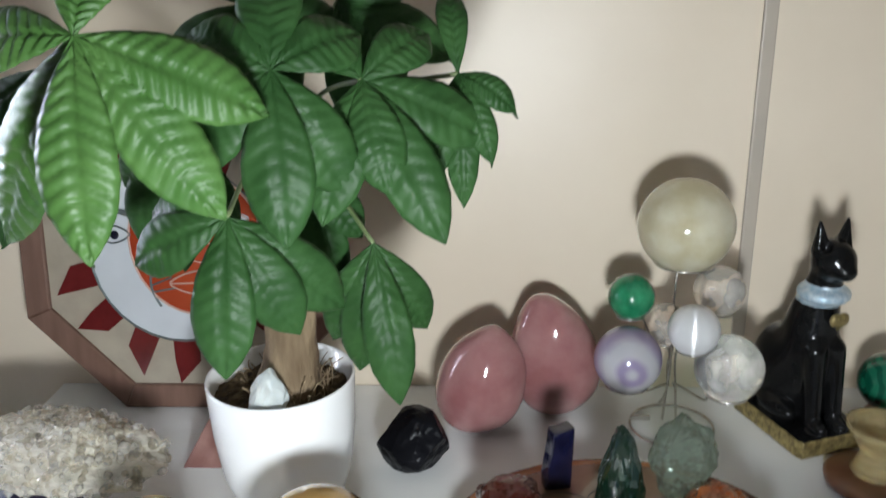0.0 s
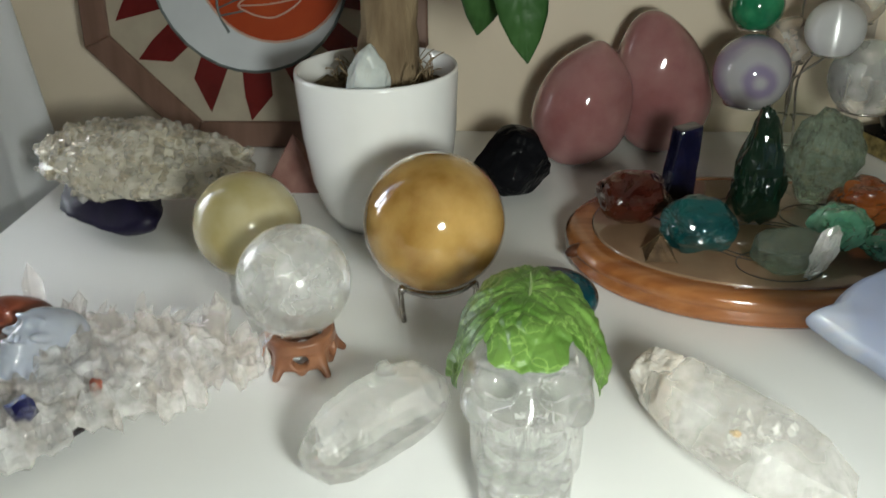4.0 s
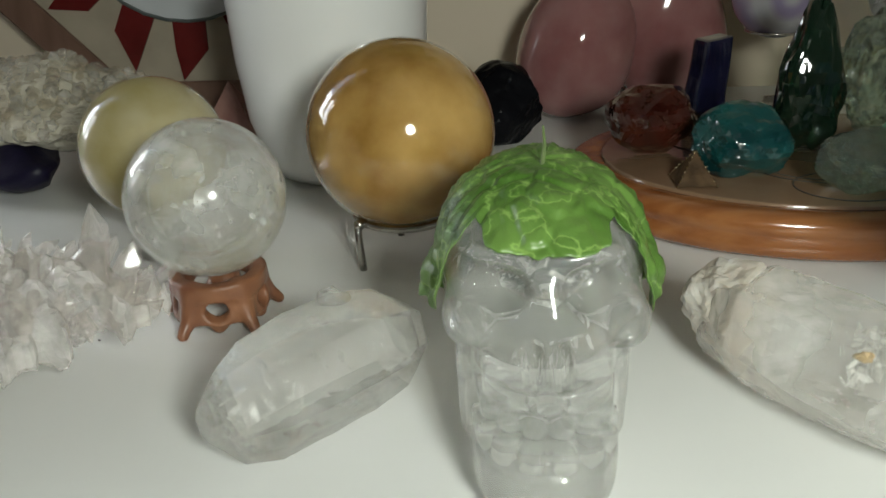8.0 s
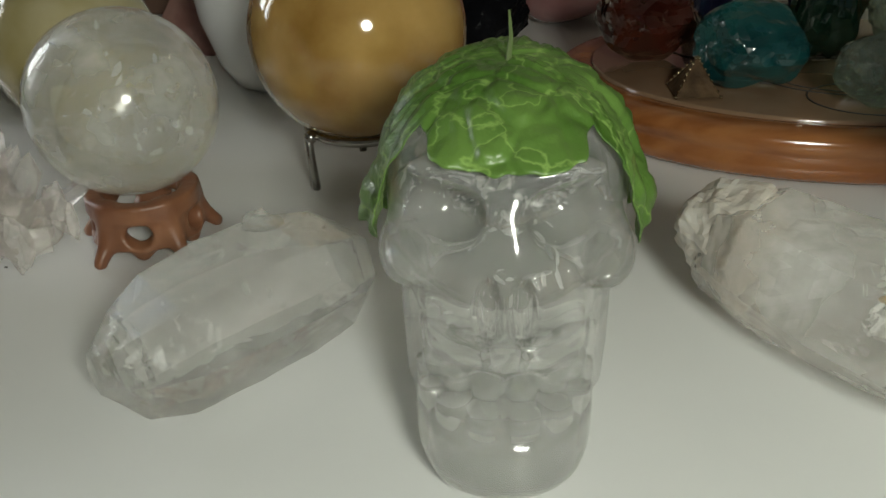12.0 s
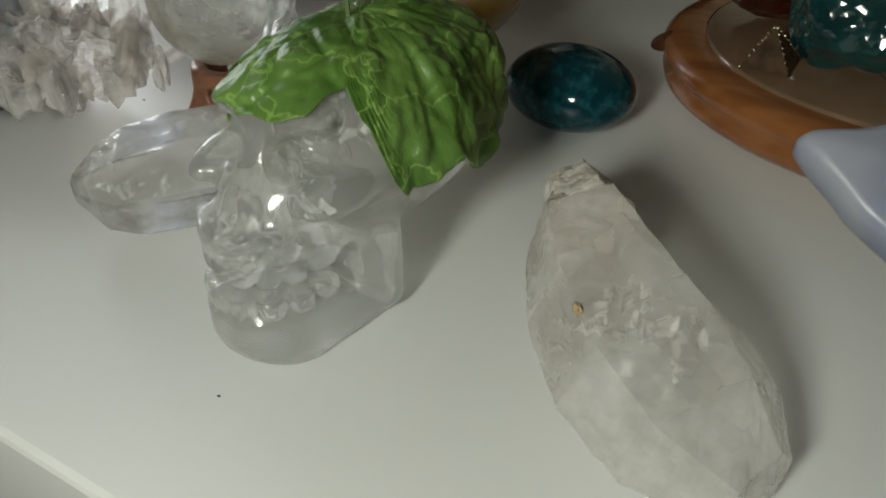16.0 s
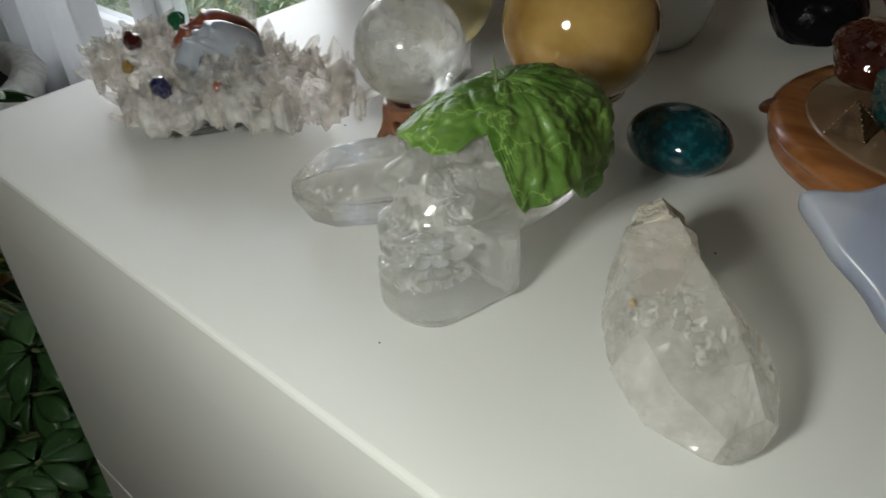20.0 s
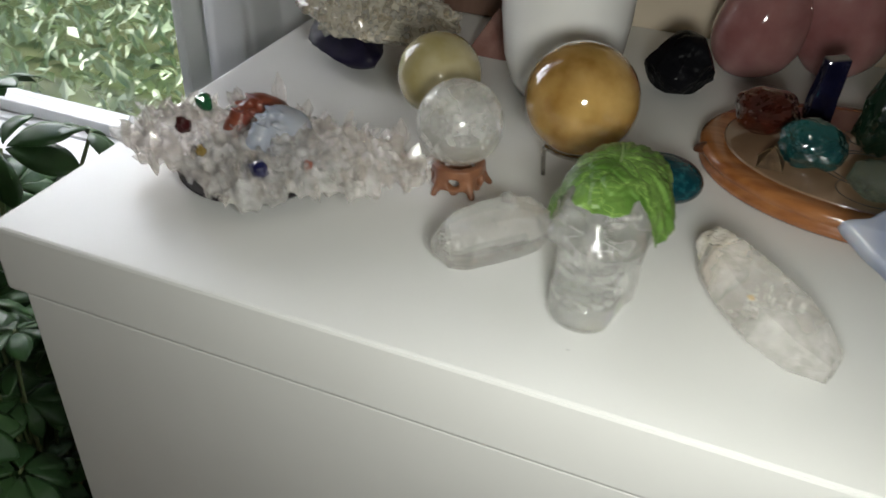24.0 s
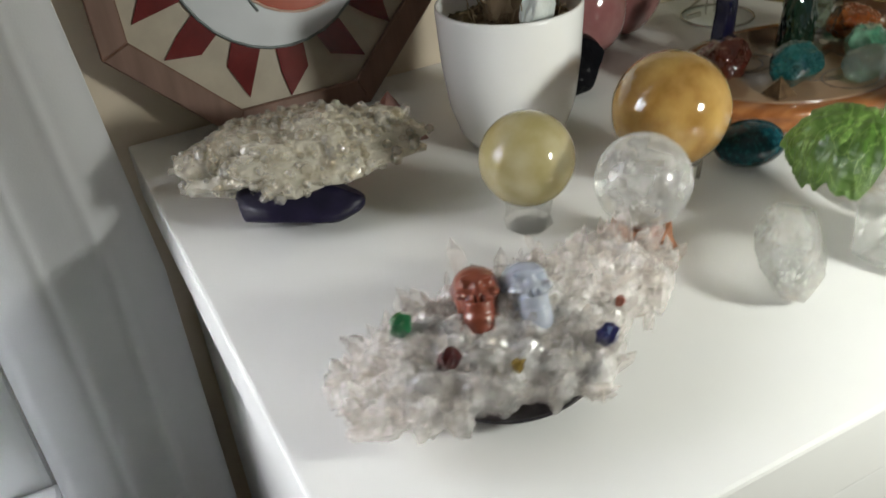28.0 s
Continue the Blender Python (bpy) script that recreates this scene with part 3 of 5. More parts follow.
# window with white frame, sill and glass
win = tagged(new("window_1"), "white framed window with a garden outside", "window", kind="structure")
for x0, x1, z0, z1 in ((-0.90, -0.845, 0.46, 2.05), (-0.43, -0.375, 0.553, 1.97), (0.090, 0.145, 0.46, 2.05), (-0.845, 0.090, 1.97, 2.05), (-0.845, 0.090, 0.46, 0.553)):
    part("window_frame", box(x0, x1, 0.458, 0.53, z0, z1, 0.006), M_FRAMEW, win)
# The first pane is unseen, added so daylight reaches the back of the curtain.
for g0, g1 in ((-0.845, -0.43), (-0.375, 0.090)):
    for x0, x1, z0, z1 in ((g0, g0 + 0.022, 0.553, 1.97), (g1 - 0.022, g1, 0.553, 1.97), (g0 + 0.022, g1 - 0.022, 0.553, 0.572)):
        part("window_bead", box(x0, x1, 0.474, 0.512, z0, z1, 0.004), M_FRAMEW, win)
    pane = part("pane", box(g0 + 0.022, g1 - 0.022, 0.492, 0.496, 0.572, 1.97), M_GLASSP, win, "clear window glass")
    pane.visible_shadow = False
part("window_sill", box(-0.92, 0.150, 0.385, 0.4575, 0.525, 0.550, 0.005), M_FRAMEW, win, "white painted sill")


def curtain(a, b, label, folds, amp, seed, gather=0.0):
    """Cloth hanging in folds along the line from a to b; gather: how much narrower it grows with height."""
    along = Vector((b[0] - a[0], b[1] - a[1]))
    across = Vector((along.y, -along.x)).normalized()
    bm = bmesh.new()
    rnd = random.Random(seed)
    ph = rnd.random() * 6
    nx, nz = 140, 21
    g = []
    for i in range(nx + 1):
        u = i / nx
        col = []
        for k in range(nz + 1):
            w = k / nz
            off = amp * math.sin(u * folds * 6.283 + ph + 0.4 * math.sin(3 * w)) + 0.35 * amp * math.exp(-((u * folds * 2.3 + ph) % 1.0 - 0.5) ** 2 / 0.012)
            p = Vector(a) + along * u * (1 - gather * min(1.0, max(0.0, 2.1 * w - 0.70))) + across * off
            q = p - across * 0.0015
            col.append((bm.verts.new((p.x, p.y, 0.03 + 2.1 * w)), bm.verts.new((q.x, q.y, 0.03 + 2.1 * w))))
        g.append(col)
    for i in range(nx):
        for k in range(nz):
            bm.faces.new((g[i][k][0], g[i + 1][k][0], g[i + 1][k + 1][0], g[i][k + 1][0]))
            bm.faces.new((g[i][k][1], g[i][k + 1][1], g[i + 1][k + 1][1], g[i + 1][k][1]))
    for i in range(nx):
        bm.faces.new((g[i][0][0], g[i][0][1], g[i + 1][0][1], g[i + 1][0][0]))
        bm.faces.new((g[i][nz][0], g[i + 1][nz][0], g[i + 1][nz][1], g[i][nz][1]))
    for k in range(nz):
        bm.faces.new((g[0][k][0], g[0][k + 1][0], g[0][k + 1][1], g[0][k][1]))
        bm.faces.new((g[nx][k][0], g[nx][k][1], g[nx][k + 1][1], g[nx][k + 1][0]))
    return solid("curtain", bm, M_CURT, (0, 0, 0), label, "curtain", smooth=True)


curtain((0.152, 0.430), (0.288, 0.448), "white cloth curtain hanging in soft folds beside the dresser", 1.3, 0.0045, 3, 0.62)
curtain((-0.84, 0.36), (-0.36, 0.37), "white cloth curtain drawn aside from the window", 5.0, 0.013, 5)

# garden: ground and a leafy hedge
structure("ground", box(-30, 30, 0.67, 40, -0.6, -0.5), M_GRASS, "garden ground outside the window", "ground")


def leaf_cloud(name, count, spot, size, material, label, category, seed):
    """Many small pointed leaves."""
    rnd = random.Random(seed)
    vs, fs = [], []
    for _ in range(count):
        c = Vector(spot(rnd))
        q = Euler((rnd.uniform(-1.2, 1.2), rnd.uniform(-1.2, 1.2), rnd.uniform(0, 6.28))).to_matrix()
        s = size * rnd.uniform(0.6, 1.4)
        n = len(vs)
        for p in ((-0.5, 0, 0), (0, -0.22, 0.06), (0.5, 0, -0.05), (0, 0.22, 0.06)):
            vs.append(tuple(c + q @ Vector(p) * s))
        fs.append((n, n + 1, n + 2, n + 3))
    me = bpy.data.meshes.new(name)
    me.from_pydata(vs, [], fs)
    me.materials.append(material)
    ob = new(name, me)
    return tagged(ob, label, category, kind="stuff")


def hedge_spot(r):
    x = r.uniform(-8.5, 1.8)
    d = r.random()
    z = r.uniform(-0.5, 0.2 + 3.2 * d)
    return (x, 1.9 + 2.7 * d + 0.25 * noise.noise(Vector((x * 1.5, z * 1.5, 2))), z)


leaf_cloud("hedge", 42000, hedge_spot, 0.075, M_HEDGE, "dense green garden bushes outside the window", "hedge", 11)
structure("backdrop", box(-14, 8, 5.3, 5.4, -0.5, 5.0), mat("far_foliage", (0.04, 0.10, 0.03), 0.8, (0.10, 0.2, 0.07), 5), "dark green growth behind the bushes", "backdrop")

# ---- dresser ----
DX = 0.294
dresser = thing("dresser", (DX, 0, 0), "white lacquered dresser with drawers and overhanging top", "dresser")
part("tabletop", box(0, 1.60, 0.0, 0.5425, 0.749, TOP, 0.0025), M_DRESS, dresser, "thick white top")
part("side_panel", box(0.015, 0.033, 0.030, 0.535, 0.0, 0.749, 0.001), M_DRESS, dresser)
part("side_panel", box(1.567, 1.585, 0.030, 0.535, 0.0, 0.749, 0.001), M_DRESS, dresser)
part("back_panel", box(0.033, 1.567, 0.525, 0.535, 0.02, 0.749), M_DRESS, dresser)
for i in range(3):
    for j in range(2):
        part("drawer", box((0.015 if j == 0 else 0.802), (0.798 if j == 0 else 1.585), 0.0012, 0.030, 0.7487 - 0.235 * (i + 1) + 0.003, 0.7487 - 0.235 * i, 0.0012), M_DRESS, dresser, "plain white drawer front")
part("plinth", box(0.036, 1.564, 0.03, 0.05, 0.0, 0.035), M_DRESS, dresser)

# ---- three calcite and quartz balls on stands ----
GX, GY, GZ, GR = 0.615, 0.230, 0.8562, 0.0398
solid("gold_ball", ball(GR), M_GOLD, (GX, GY, GZ), "polished honey-gold calcite ball on a silver stand", "crystal ball", smooth=True)
stand = thing("ball_stand", (GX, GY, TOP), "low silver metal ring stand on three legs", "stand")
ring_z = GZ - TOP - math.sqrt(GR ** 2 - 0.021 ** 2) - 0.0012
part("ring", tube([(0.0215 * math.cos(a * 0.19635), 0.0215 * math.sin(a * 0.19635), ring_z) for a in range(32)], 0.0018, 8, True), M_CHROME, stand, smooth=True)
for a in (221, 341, 101):
    c, s = math.cos(radians(a)), math.sin(radians(a))
    lg = part("leg", tube([(0.0215 * c, 0.0215 * s, ring_z), (0.025 * c, 0.025 * s, ring_z - 0.001), (0.0245 * c, 0.0245 * s, ring_z * 0.5), (0.0235 * c, 0.0235 * s, 0.0)], 0.0016, 8), M_CHROME, stand, smooth=True)
    part("knob", ball(0.0026, 2), M_CHROME, lg, smooth=True, at=pose(0.024 * c, 0.024 * s, ring_z))

CX, CY, CZ, CR = 0.547, 0.174, 0.8492, 0.0294
qball = solid("quartz_ball", ball(CR), M_CLEAR, (CX, CY, CZ), "clear quartz ball with cloudy veils on a carved stand", "crystal ball", smooth=True)

veils(qball, (0, 0, 0), (0.019, 0.019, 0.021), 22, 0.0026, 3)


def f_stand(X, Y, Z):
    ang = np.arctan2(Y, X)
    rr = np.sqrt(X * X + Y * Y)
    f = np.maximum(np.abs(rr - 1.55) - 0.28, np.abs(Z - 1.75) - 0.30)
    for k in range(5):
        a = k * 2 * math.pi / 5 + 0.5
        c, s = math.cos(a), math.sin(a)
        f = f_or(f, f_rod(X, Y, Z, (1.5 * c, 1.5 * s, 1.7), (1.65 * c, 1.65 * s, 0.9), 0.36), 0.25)
        f = f_or(f, f_rod(X, Y, Z, (1.65 * c, 1.65 * s, 0.9), (2.25 * c, 2.25 * s, 0.22), 0.32, 0.22), 0.2)
        a2 = a + math.pi / 5
        f = f_or(f, f_rod(X, Y, Z, (1.4 * math.cos(a), 1.4 * math.sin(a), 0.8), (1.5 * math.cos(a2), 1.5 * math.sin(a2), 0.35), 0.24), 0.2)
        f = f_or(f, f_rod(X, Y, Z, (1.4 * math.cos(a + 1.2566), 1.4 * math.sin(a + 1.2566), 0.8), (1.5 * math.cos(a2), 1.5 * math.sin(a2), 0.35), 0.24), 0.2)
    shell = np.maximum(np.abs(rr - 1.5 - 0.15 * (1.5 - Z)) - 0.22, np.abs(Z - 1.1) - 0.6)
    for k in range(5):
        a2 = k * 2 * math.pi / 5 + 0.5 + math.pi / 5
        shell = f_cut(shell, f_rod(X, Y, Z, (0.8 * math.cos(a2), 0.8 * math.sin(a2), 1.0), (2.4 * math.cos(a2), 2.4 * math.sin(a2), 1.0), 0.42), 0.1)
    return f_or(f, shell, 0.2)


solid("carved_stand", field_mesh(f_stand, (-2.8, -2.8, -0.2), (2.8, 2.8, 2.3), 0.1, "carved_stand", M_RESIN, scale=0.01), M_RESIN, (CX, CY, TOP),
      "small reddish-brown carved wooden stand with pierced feet", "stand")

YX, YY, YZ, YR = 0.505, 0.238, 0.850, 0.0312
solid("yellow_ball", ball(YR), M_YELL, (YX, YY, YZ), "pale lemon-yellow calcite ball on a glass stand", "crystal ball", smooth=True)
solid("glass_stand", lathe([(0.0135, 0), (0.0170, 0.003), (0.0150, 0.011), (0.0172, 0.0225), (0.0155, 0.0232), (0.011, 0.0208), (0.006, 0.0190), (0.002, 0.0185)], 8), M_GLASS,
      (YX, YY, TOP), "small faceted clear glass ball stand", "stand")

# ---- crystal skull with a green leaf on it ----
def f_skull(X, Y, Z, teeth=True):
    """A skull in its own units: face towards -y, jaw flat on z = 0, the brow set back from the teeth."""
    aX = np.abs(X)
    both = lambda p, q, k: -f_or(-p, -q, k)
    f = f_ball(X, Y, Z, (0, 7.1, 5.0), (3.05, 4.7, 3.05))
    f = f_or(f, f_ball(X, Y, Z, (0, 5.0, 6.0), (2.40, 2.45, 1.95)), 0.7)
    f = f_or(f, f_ball(aX, Y, Z, (2.0, 3.5, 5.05), (0.78, 1.8, 0.62)), 0.4)
    f = f_or(f, f_rod(X, Y, Z, (0, 4.2, 5.75), (0, 2.75, 4.05), 1.55, 1.58), 0.6)

    def horseshoe(w, yf):
        e = (np.sqrt((X / w) ** 2 + ((Y - 2.1) / (2.1 - yf)) ** 2) - 1) * 1.7
        return np.where(Y < 2.1, e, aX - w - 0.14 * (Y - 2.1))
    upper = both(both(horseshoe(1.80, 0.42), np.abs(Z - 3.5) - 0.85, 0.15), Y - 4.2, 0.5)
    toe = np.clip(1.2 - Z, 0, 2) ** 2
    lower = both(both(horseshoe(1.93 - 0.22 * toe, 0.02 + 0.08 * Z + 0.55 * toe), np.abs(Z - 1.35) - 1.36, 0.12), Y - 4.9, 0.35)
    f = f_or(f, f_or(upper, lower, 0.10), 0.25)
    f = f_or(f, f_rod(aX, Y, Z, (1.98, 4.55, 0.75), (2.10, 4.75, 4.5), 0.42, 0.50), 0.4)
    f = f_cut(f, f_ball(aX, Y, Z, (2.3, 3.15, 2.45), (1.5, 0.42, 0.78)), 0.12)
    f = f_cut(f, f_ball(aX, Y, Z, (1.22, 2.75 if teeth else 2.10, 6.0), (0.84, 0.95, 0.66)), 0.30)
    f = f_or(f, f_rod(X, Y, Z, (0, 3.4, 6.5), (0, 1.75, 4.70), 0.34, 0.30), 0.35)
    f = f_cut(f, f_ball(aX, Y, Z, (0.36, 1.25, 4.55), (0.30, 0.75, 0.72)), 0.12)
    f = f_cut(f, f_ball(aX, Y, Z, (3.45, 4.1, 6.2), (0.55, 1.3, 1.0)), 0.3)
    f = f_cut(f, f_ball(aX, Y, Z, (2.25, 1.9, 4.05), (0.55, 0.9, 0.55)), 0.35)
    f = f_or(f, f_ball(aX, Y, Z, (1.1, 3.15, 6.9), (1.0, 0.50, 0.30)), 0.35)
    if teeth:
        a = np.arctan2(X, 2.1 - Y)
        band = np.clip((0.72 - np.abs(Z - 2.80)) / 0.12, 0, 1) * (Y < 2.4)
        f = f + band * 0.26 * np.exp(-(np.sin(a * 6.3) / 0.42) ** 2)
        line = np.abs(Z - 2.78) / 0.12
        gum = np.minimum(np.abs(Z - 3.52 - 0.09 * np.abs(np.sin(a * 6.3))), np.abs(Z - 2.10 + 0.09 * np.abs(np.sin(a * 6.3)))) / 0.10
        f = f + (Y < 3.0) * (0.24 * np.exp(-line ** 2) + 0.13 * np.exp(-gum ** 2))
    f = f + 0.022 * np.sin(2.3 * X + 1.7 * np.sin(1.9 * Z)) * np.sin(2.6 * Y + 1.3 * np.sin(2.2 * X)) * np.sin(2.4 * Z + 1.0)
    return np.maximum(f, -Z + 0.02)


SKX, SKY, SKR = 0.6635, 0.047, -2.0
skull_me = field_mesh(f_skull, (-3.6, -0.6, -0.2), (3.6, 12.2, 8.6), 0.085, "crystal_skull", M_SKULL, scale=0.0098)
sk = bmesh.new()
sk.from_mesh(skull_me)
for _ in range(3):
    bmesh.ops.smooth_vert(sk, verts=sk.verts, factor=0.5, use_axis_x=True, use_axis_y=True, use_axis_z=True)
sk.to_mesh(skull_me)
sk.free()
skull = solid("crystal_skull", skull_me, M_SKULL, (SKX, SKY, TOP), "clear quartz carved skull wearing a green leaf", "crystal skull", rot=(0, 0, SKR))
veils(skull, (0, 0.062, 0.050), (0.022, 0.032, 0.020), 40, 0.0026, 8)
veils(skull, (0, 0.026, 0.028), (0.014, 0.016, 0.020), 28, 0.0022, 9)


def leaf_cap():
    """A crumpled leaf lying over the skull's dome: it follows the stone and hangs free at its sides."""
    na, npz = 260, 64
    cx, cy, cz = 0, 7.05, 5.0
    ang = 2 * np.pi * np.arange(na) / na
    phi = np.arccos(np.clip(-np.sin(ang), -1, 1))
    reach = np.interp(phi, (0, 0.3, 0.5, 0.62, 0.75, 0.9, 1.08, 1.25, 1.5, 1.72, 1.9, 2.3, 3.142), (0.95, 0.97, 0.95, 0.84, 0.80, 1.12, 1.76, 1.70, 1.66, 2.00, 2.04, 1.84, 1.66))
    rag = np.where(phi < 1.0, 0.014, 0.060)
    reach = reach + rag * np.array([2 * noise.noise(Vector((math.cos(a) * 6, math.sin(a) * 6, 4.0))) + 0.5 * math.sin(a * 23 + 1) for a in ang]) + 0.005 * np.sin(ang * 41)
    P = reach[:, None] * np.linspace(0, 1, npz + 1)[None]
    D = np.stack([np.sin(P) * np.cos(ang)[:, None] * 3.1, np.sin(P) * np.sin(ang)[:, None] * 4.75, np.cos(P) * 3.06], -1)
    far = np.full(P.shape, 1.35)
    for k in np.linspace(1.35, 0.85, 41):
        out = f_skull(cx + D[..., 0] * k, cy + D[..., 1] * k, cz + D[..., 2] * k, False) > 0
        far = np.where(out & (far > k), k, far)
    far = np.maximum(far, 0.97)
    for _ in range(3):
        far = (far + np.roll(far, 1, 0) + np.roll(far, -1, 0)) / 3
        far[:, 1:-1] = (far[:, 1:-1] + far[:, :-2] + far[:, 2:]) / 3
    bm = bmesh.new()
    rows = []
    for i in range(na):
        a = ang[i]
        side = min(1.0, max(0.0, (phi[i] - 0.7) / 0.5))
        row = []
        for k in range(npz + 1):
            w = k / npz
            p = P[i, k]
            d = Vector((math.sin(p) * math.cos(a), math.sin(p) * math.sin(a), math.cos(p)))
            f1 = noise.voronoi(d * 3.5 + Vector((3, 1, 2)))[0]
            crease = min(0.24, f1[1] - f1[0]) - 0.1
            f2 = noise.voronoi(d * 9.5 + Vector((7, 2, 5)))[0]
            crease += 0.15 * (min(0.26, f2[1] - f2[0]) - 0.1)
            fold = noise.noise(Vector((math.cos(a) * 5.5, math.sin(a) * 5.5, p * 1.2))) + 0.4 * noise.noise(Vector((math.cos(a) * 15, math.sin(a) * 15, p * 3)))
            k2 = far[i, k] + 0.030 + 0.02 * w + (1 - 0.2 * side) * 0.15 * crease + side * 0.13 * w * (fold + 0.40) + 0.006 * noise.noise(d * 13)
            q = Vector(D[i, k]) * k2
            if w > 0.8:
                q += Vector((d.x, d.y, 0)) * 0.5 * (w - 0.8)
            row.append(rows[0][0] if k == 0 and i else bm.verts.new((q.x + cx, q.y + cy, q.z + cz)))
        rows.append(row)
    for i in range(na):
        a, b = rows[i], rows[(i + 1) % na]
        bm.faces.new((a[0], a[1], b[1]))
        for k in range(1, npz):
            bm.faces.new((a[k], a[k + 1], b[k + 1], b[k]))
    bmesh.ops.recalc_face_normals(bm, faces=bm.faces)
    bmesh.ops.solidify(bm, geom=bm.faces[:], thickness=0.035)
    bmesh.ops.scale(bm, vec=(0.0098,) * 3, verts=bm.verts)
    return bm


cap = thing("leaf_cap", (SKX, SKY, TOP), "crumpled bright green leaf draped over the crystal skull", "leaf", rot=(0, 0, SKR))
part("blade", leaf_cap(), M_CAB, cap, smooth=True)
part("leaf_stalk", tube([(0, 0.064, 0.0800), (0.0005, 0.0635, 0.086), (0, 0.063, 0.0915)], [0.0007, 0.0005, 0.0003], 6), M_TWIG, cap, "thin pale stalk")

# ---- loose quartz points ----
def quartz_point(name, a, b, r, flat, label, material, seed, tip=0.35, neck=1.0):
    """A big quartz point lying from its root a to its tip b."""
    a, b = Vector(a), Vector(b)
    bm = crystal(r, (b - a).length, tip, seed, flat)
    bmesh.ops.subdivide_edges(bm, edges=bm.edges[:], cuts=5, use_grid_fill=True)
    ln = (b - a).length
    for v in bm.verts:
        k = neck + (1 - neck) * min(1.0, max(0.0, v.co.z / (0.45 * ln)))
        v.co.x, v.co.y = v.co.x * k, v.co.y * k
        n = noise.noise(v.co * 60 + Vector((seed, 0, 0))) * 0.0016 + noise.noise(v.co * 170) * 0.0006
        v.co += Vector((v.co.x, v.co.y, 0)).normalized() * n if v.co.xy.length > 1e-5 else Vector()
    q = (b - a).to_track_quat("Z", "Y").to_matrix().to_4x4()
    bmesh.ops.transform(bm, matrix=q, verts=bm.verts)
    low = min(v.co.z for v in bm.verts)
    bmesh.ops.translate(bm, vec=(0, 0, -low), verts=bm.verts)
    t = thing(name, (a.x, a.y, TOP), label, "quartz crystal")
    part("point", bm, material, t)
    return t


def bent_point(stations, seed, rough=0.0008, sides=7, grow=0.0, turn=0.3):
    """A natural crystal lying along stations (x, y, half width, half height, middle's height), flat faces between them."""
    rnd = random.Random(seed)
    bm = bmesh.new()
    ang = [2 * math.pi * (k + rnd.uniform(-0.16, 0.16)) / sides + turn for k in range(sides)]
    amp = [rnd.uniform(0.88, 1.10) for _ in range(sides)]
    st = [Vector(s) if len(s) == 5 else s for s in stations]
    rings = []
    n = len(st)
    for i in range(n):
        c = st[i]
        p, q = st[max(0, i - 1)], st[min(n - 1, i + 1)]
        d = Vector((q[0] - p[0], q[1] - p[1])).normalized()
        wob = rnd.uniform(0.96, 1.04)
        rings.append([Vector((c[0] - d.y * (c[2] + grow) * amp[k] * wob * math.cos(a), c[1] + d.x * (c[2] + grow) * amp[k] * wob * math.cos(a), c[4] + (c[3] + grow) * amp[k] * math.sin(a))) for k, a in enumerate(ang)])
    vs = [[bm.verts.new(p) for p in r] for r in rings]
    for a, b in zip(vs, vs[1:]):
        for k in range(sides):
            bm.faces.new((a[k], a[(k + 1) % sides], b[(k + 1) % sides], b[k]))
    bm.faces.new(vs[0][::-1])
    bm.faces.new(vs[-1])
    bmesh.ops.triangulate(bm, faces=bm.faces[:])
    bmesh.ops.subdivide_edges(bm, edges=bm.edges[:], cuts=7, use_grid_fill=True)
    off = Vector((seed, 2.0, 0))
    bm.normal_update()
    for v in bm.verts:
        v.co += v.normal * (rough * noise.noise(v.co * 140 + off) * 2 + rough * noise.noise(v.co * 420 + off))
    for v in bm.verts:
        v.co.z = max(v.co.z, 0.0004)
    return bm


QA, QB = (0.598, 0.100), (0.754, 0.099)
s1 = [(0.5710, 0.0730, 0.0040, 0.0050, 0.0190), (0.577, 0.0785, 0.0125, 0.0140, 0.0172), (0.584, 0.086, 0.0176, 0.0180, 0.0180), (0.595, 0.098, 0.0188, 0.0190, 0.0190),
      (0.608, 0.112, 0.0188, 0.0190, 0.0190), (0.618, 0.123, 0.0160, 0.0165, 0.0178), (0.6230, 0.1285, 0.0105, 0.0115, 0.0172)]
qz = thing("quartz_point", (*QA, TOP), "clear natural quartz point with a blunt tip lying down", "quartz crystal")
part("point", bent_point([(x - QA[0], y - QA[1], w, h, z) for x, y, w, h, z in s1], 4, 0.00012, 6, turn=0.15), M_QUARTZ, qz)
part("side_crystal", stone(5, 0.007, 0.005, 0.006, 7, 0.05, 3, 0.6), M_QUARTZ, qz, "small milky side crystal", at=pose(0.003, 0.020, 0.0265))
veils(qz, (-0.012, -0.014, 0.017), (0.013, 0.012, 0.010), 28, 0.0026, 5)
s2 = [(0.7240, 0.1330, 0.0070, 0.0110, 0.0150), (0.7280, 0.1270, 0.0112, 0.0175, 0.0215), (0.7343, 0.1183, 0.0162, 0.0215, 0.0228), (0.7500, 0.1015, 0.0230, 0.0210, 0.0212),
      (0.7685, 0.0863, 0.0252, 0.0190, 0.0192), (0.7838, 0.0756, 0.0226, 0.0155, 0.0160), (0.7975, 0.0708, 0.0128, 0.0085, 0.0105)]
qz2 = thing("quartz_point", (*QB, TOP), "large milky quartz point with a rough broken root", "quartz crystal")
st2 = [(x - QB[0], y - QB[1], w, h, z) for x, y, w, h, z in s2]
part("point", bent_point(st2, 11, 0.00035, 6, turn=0.08), M_QUARTZM, qz2)
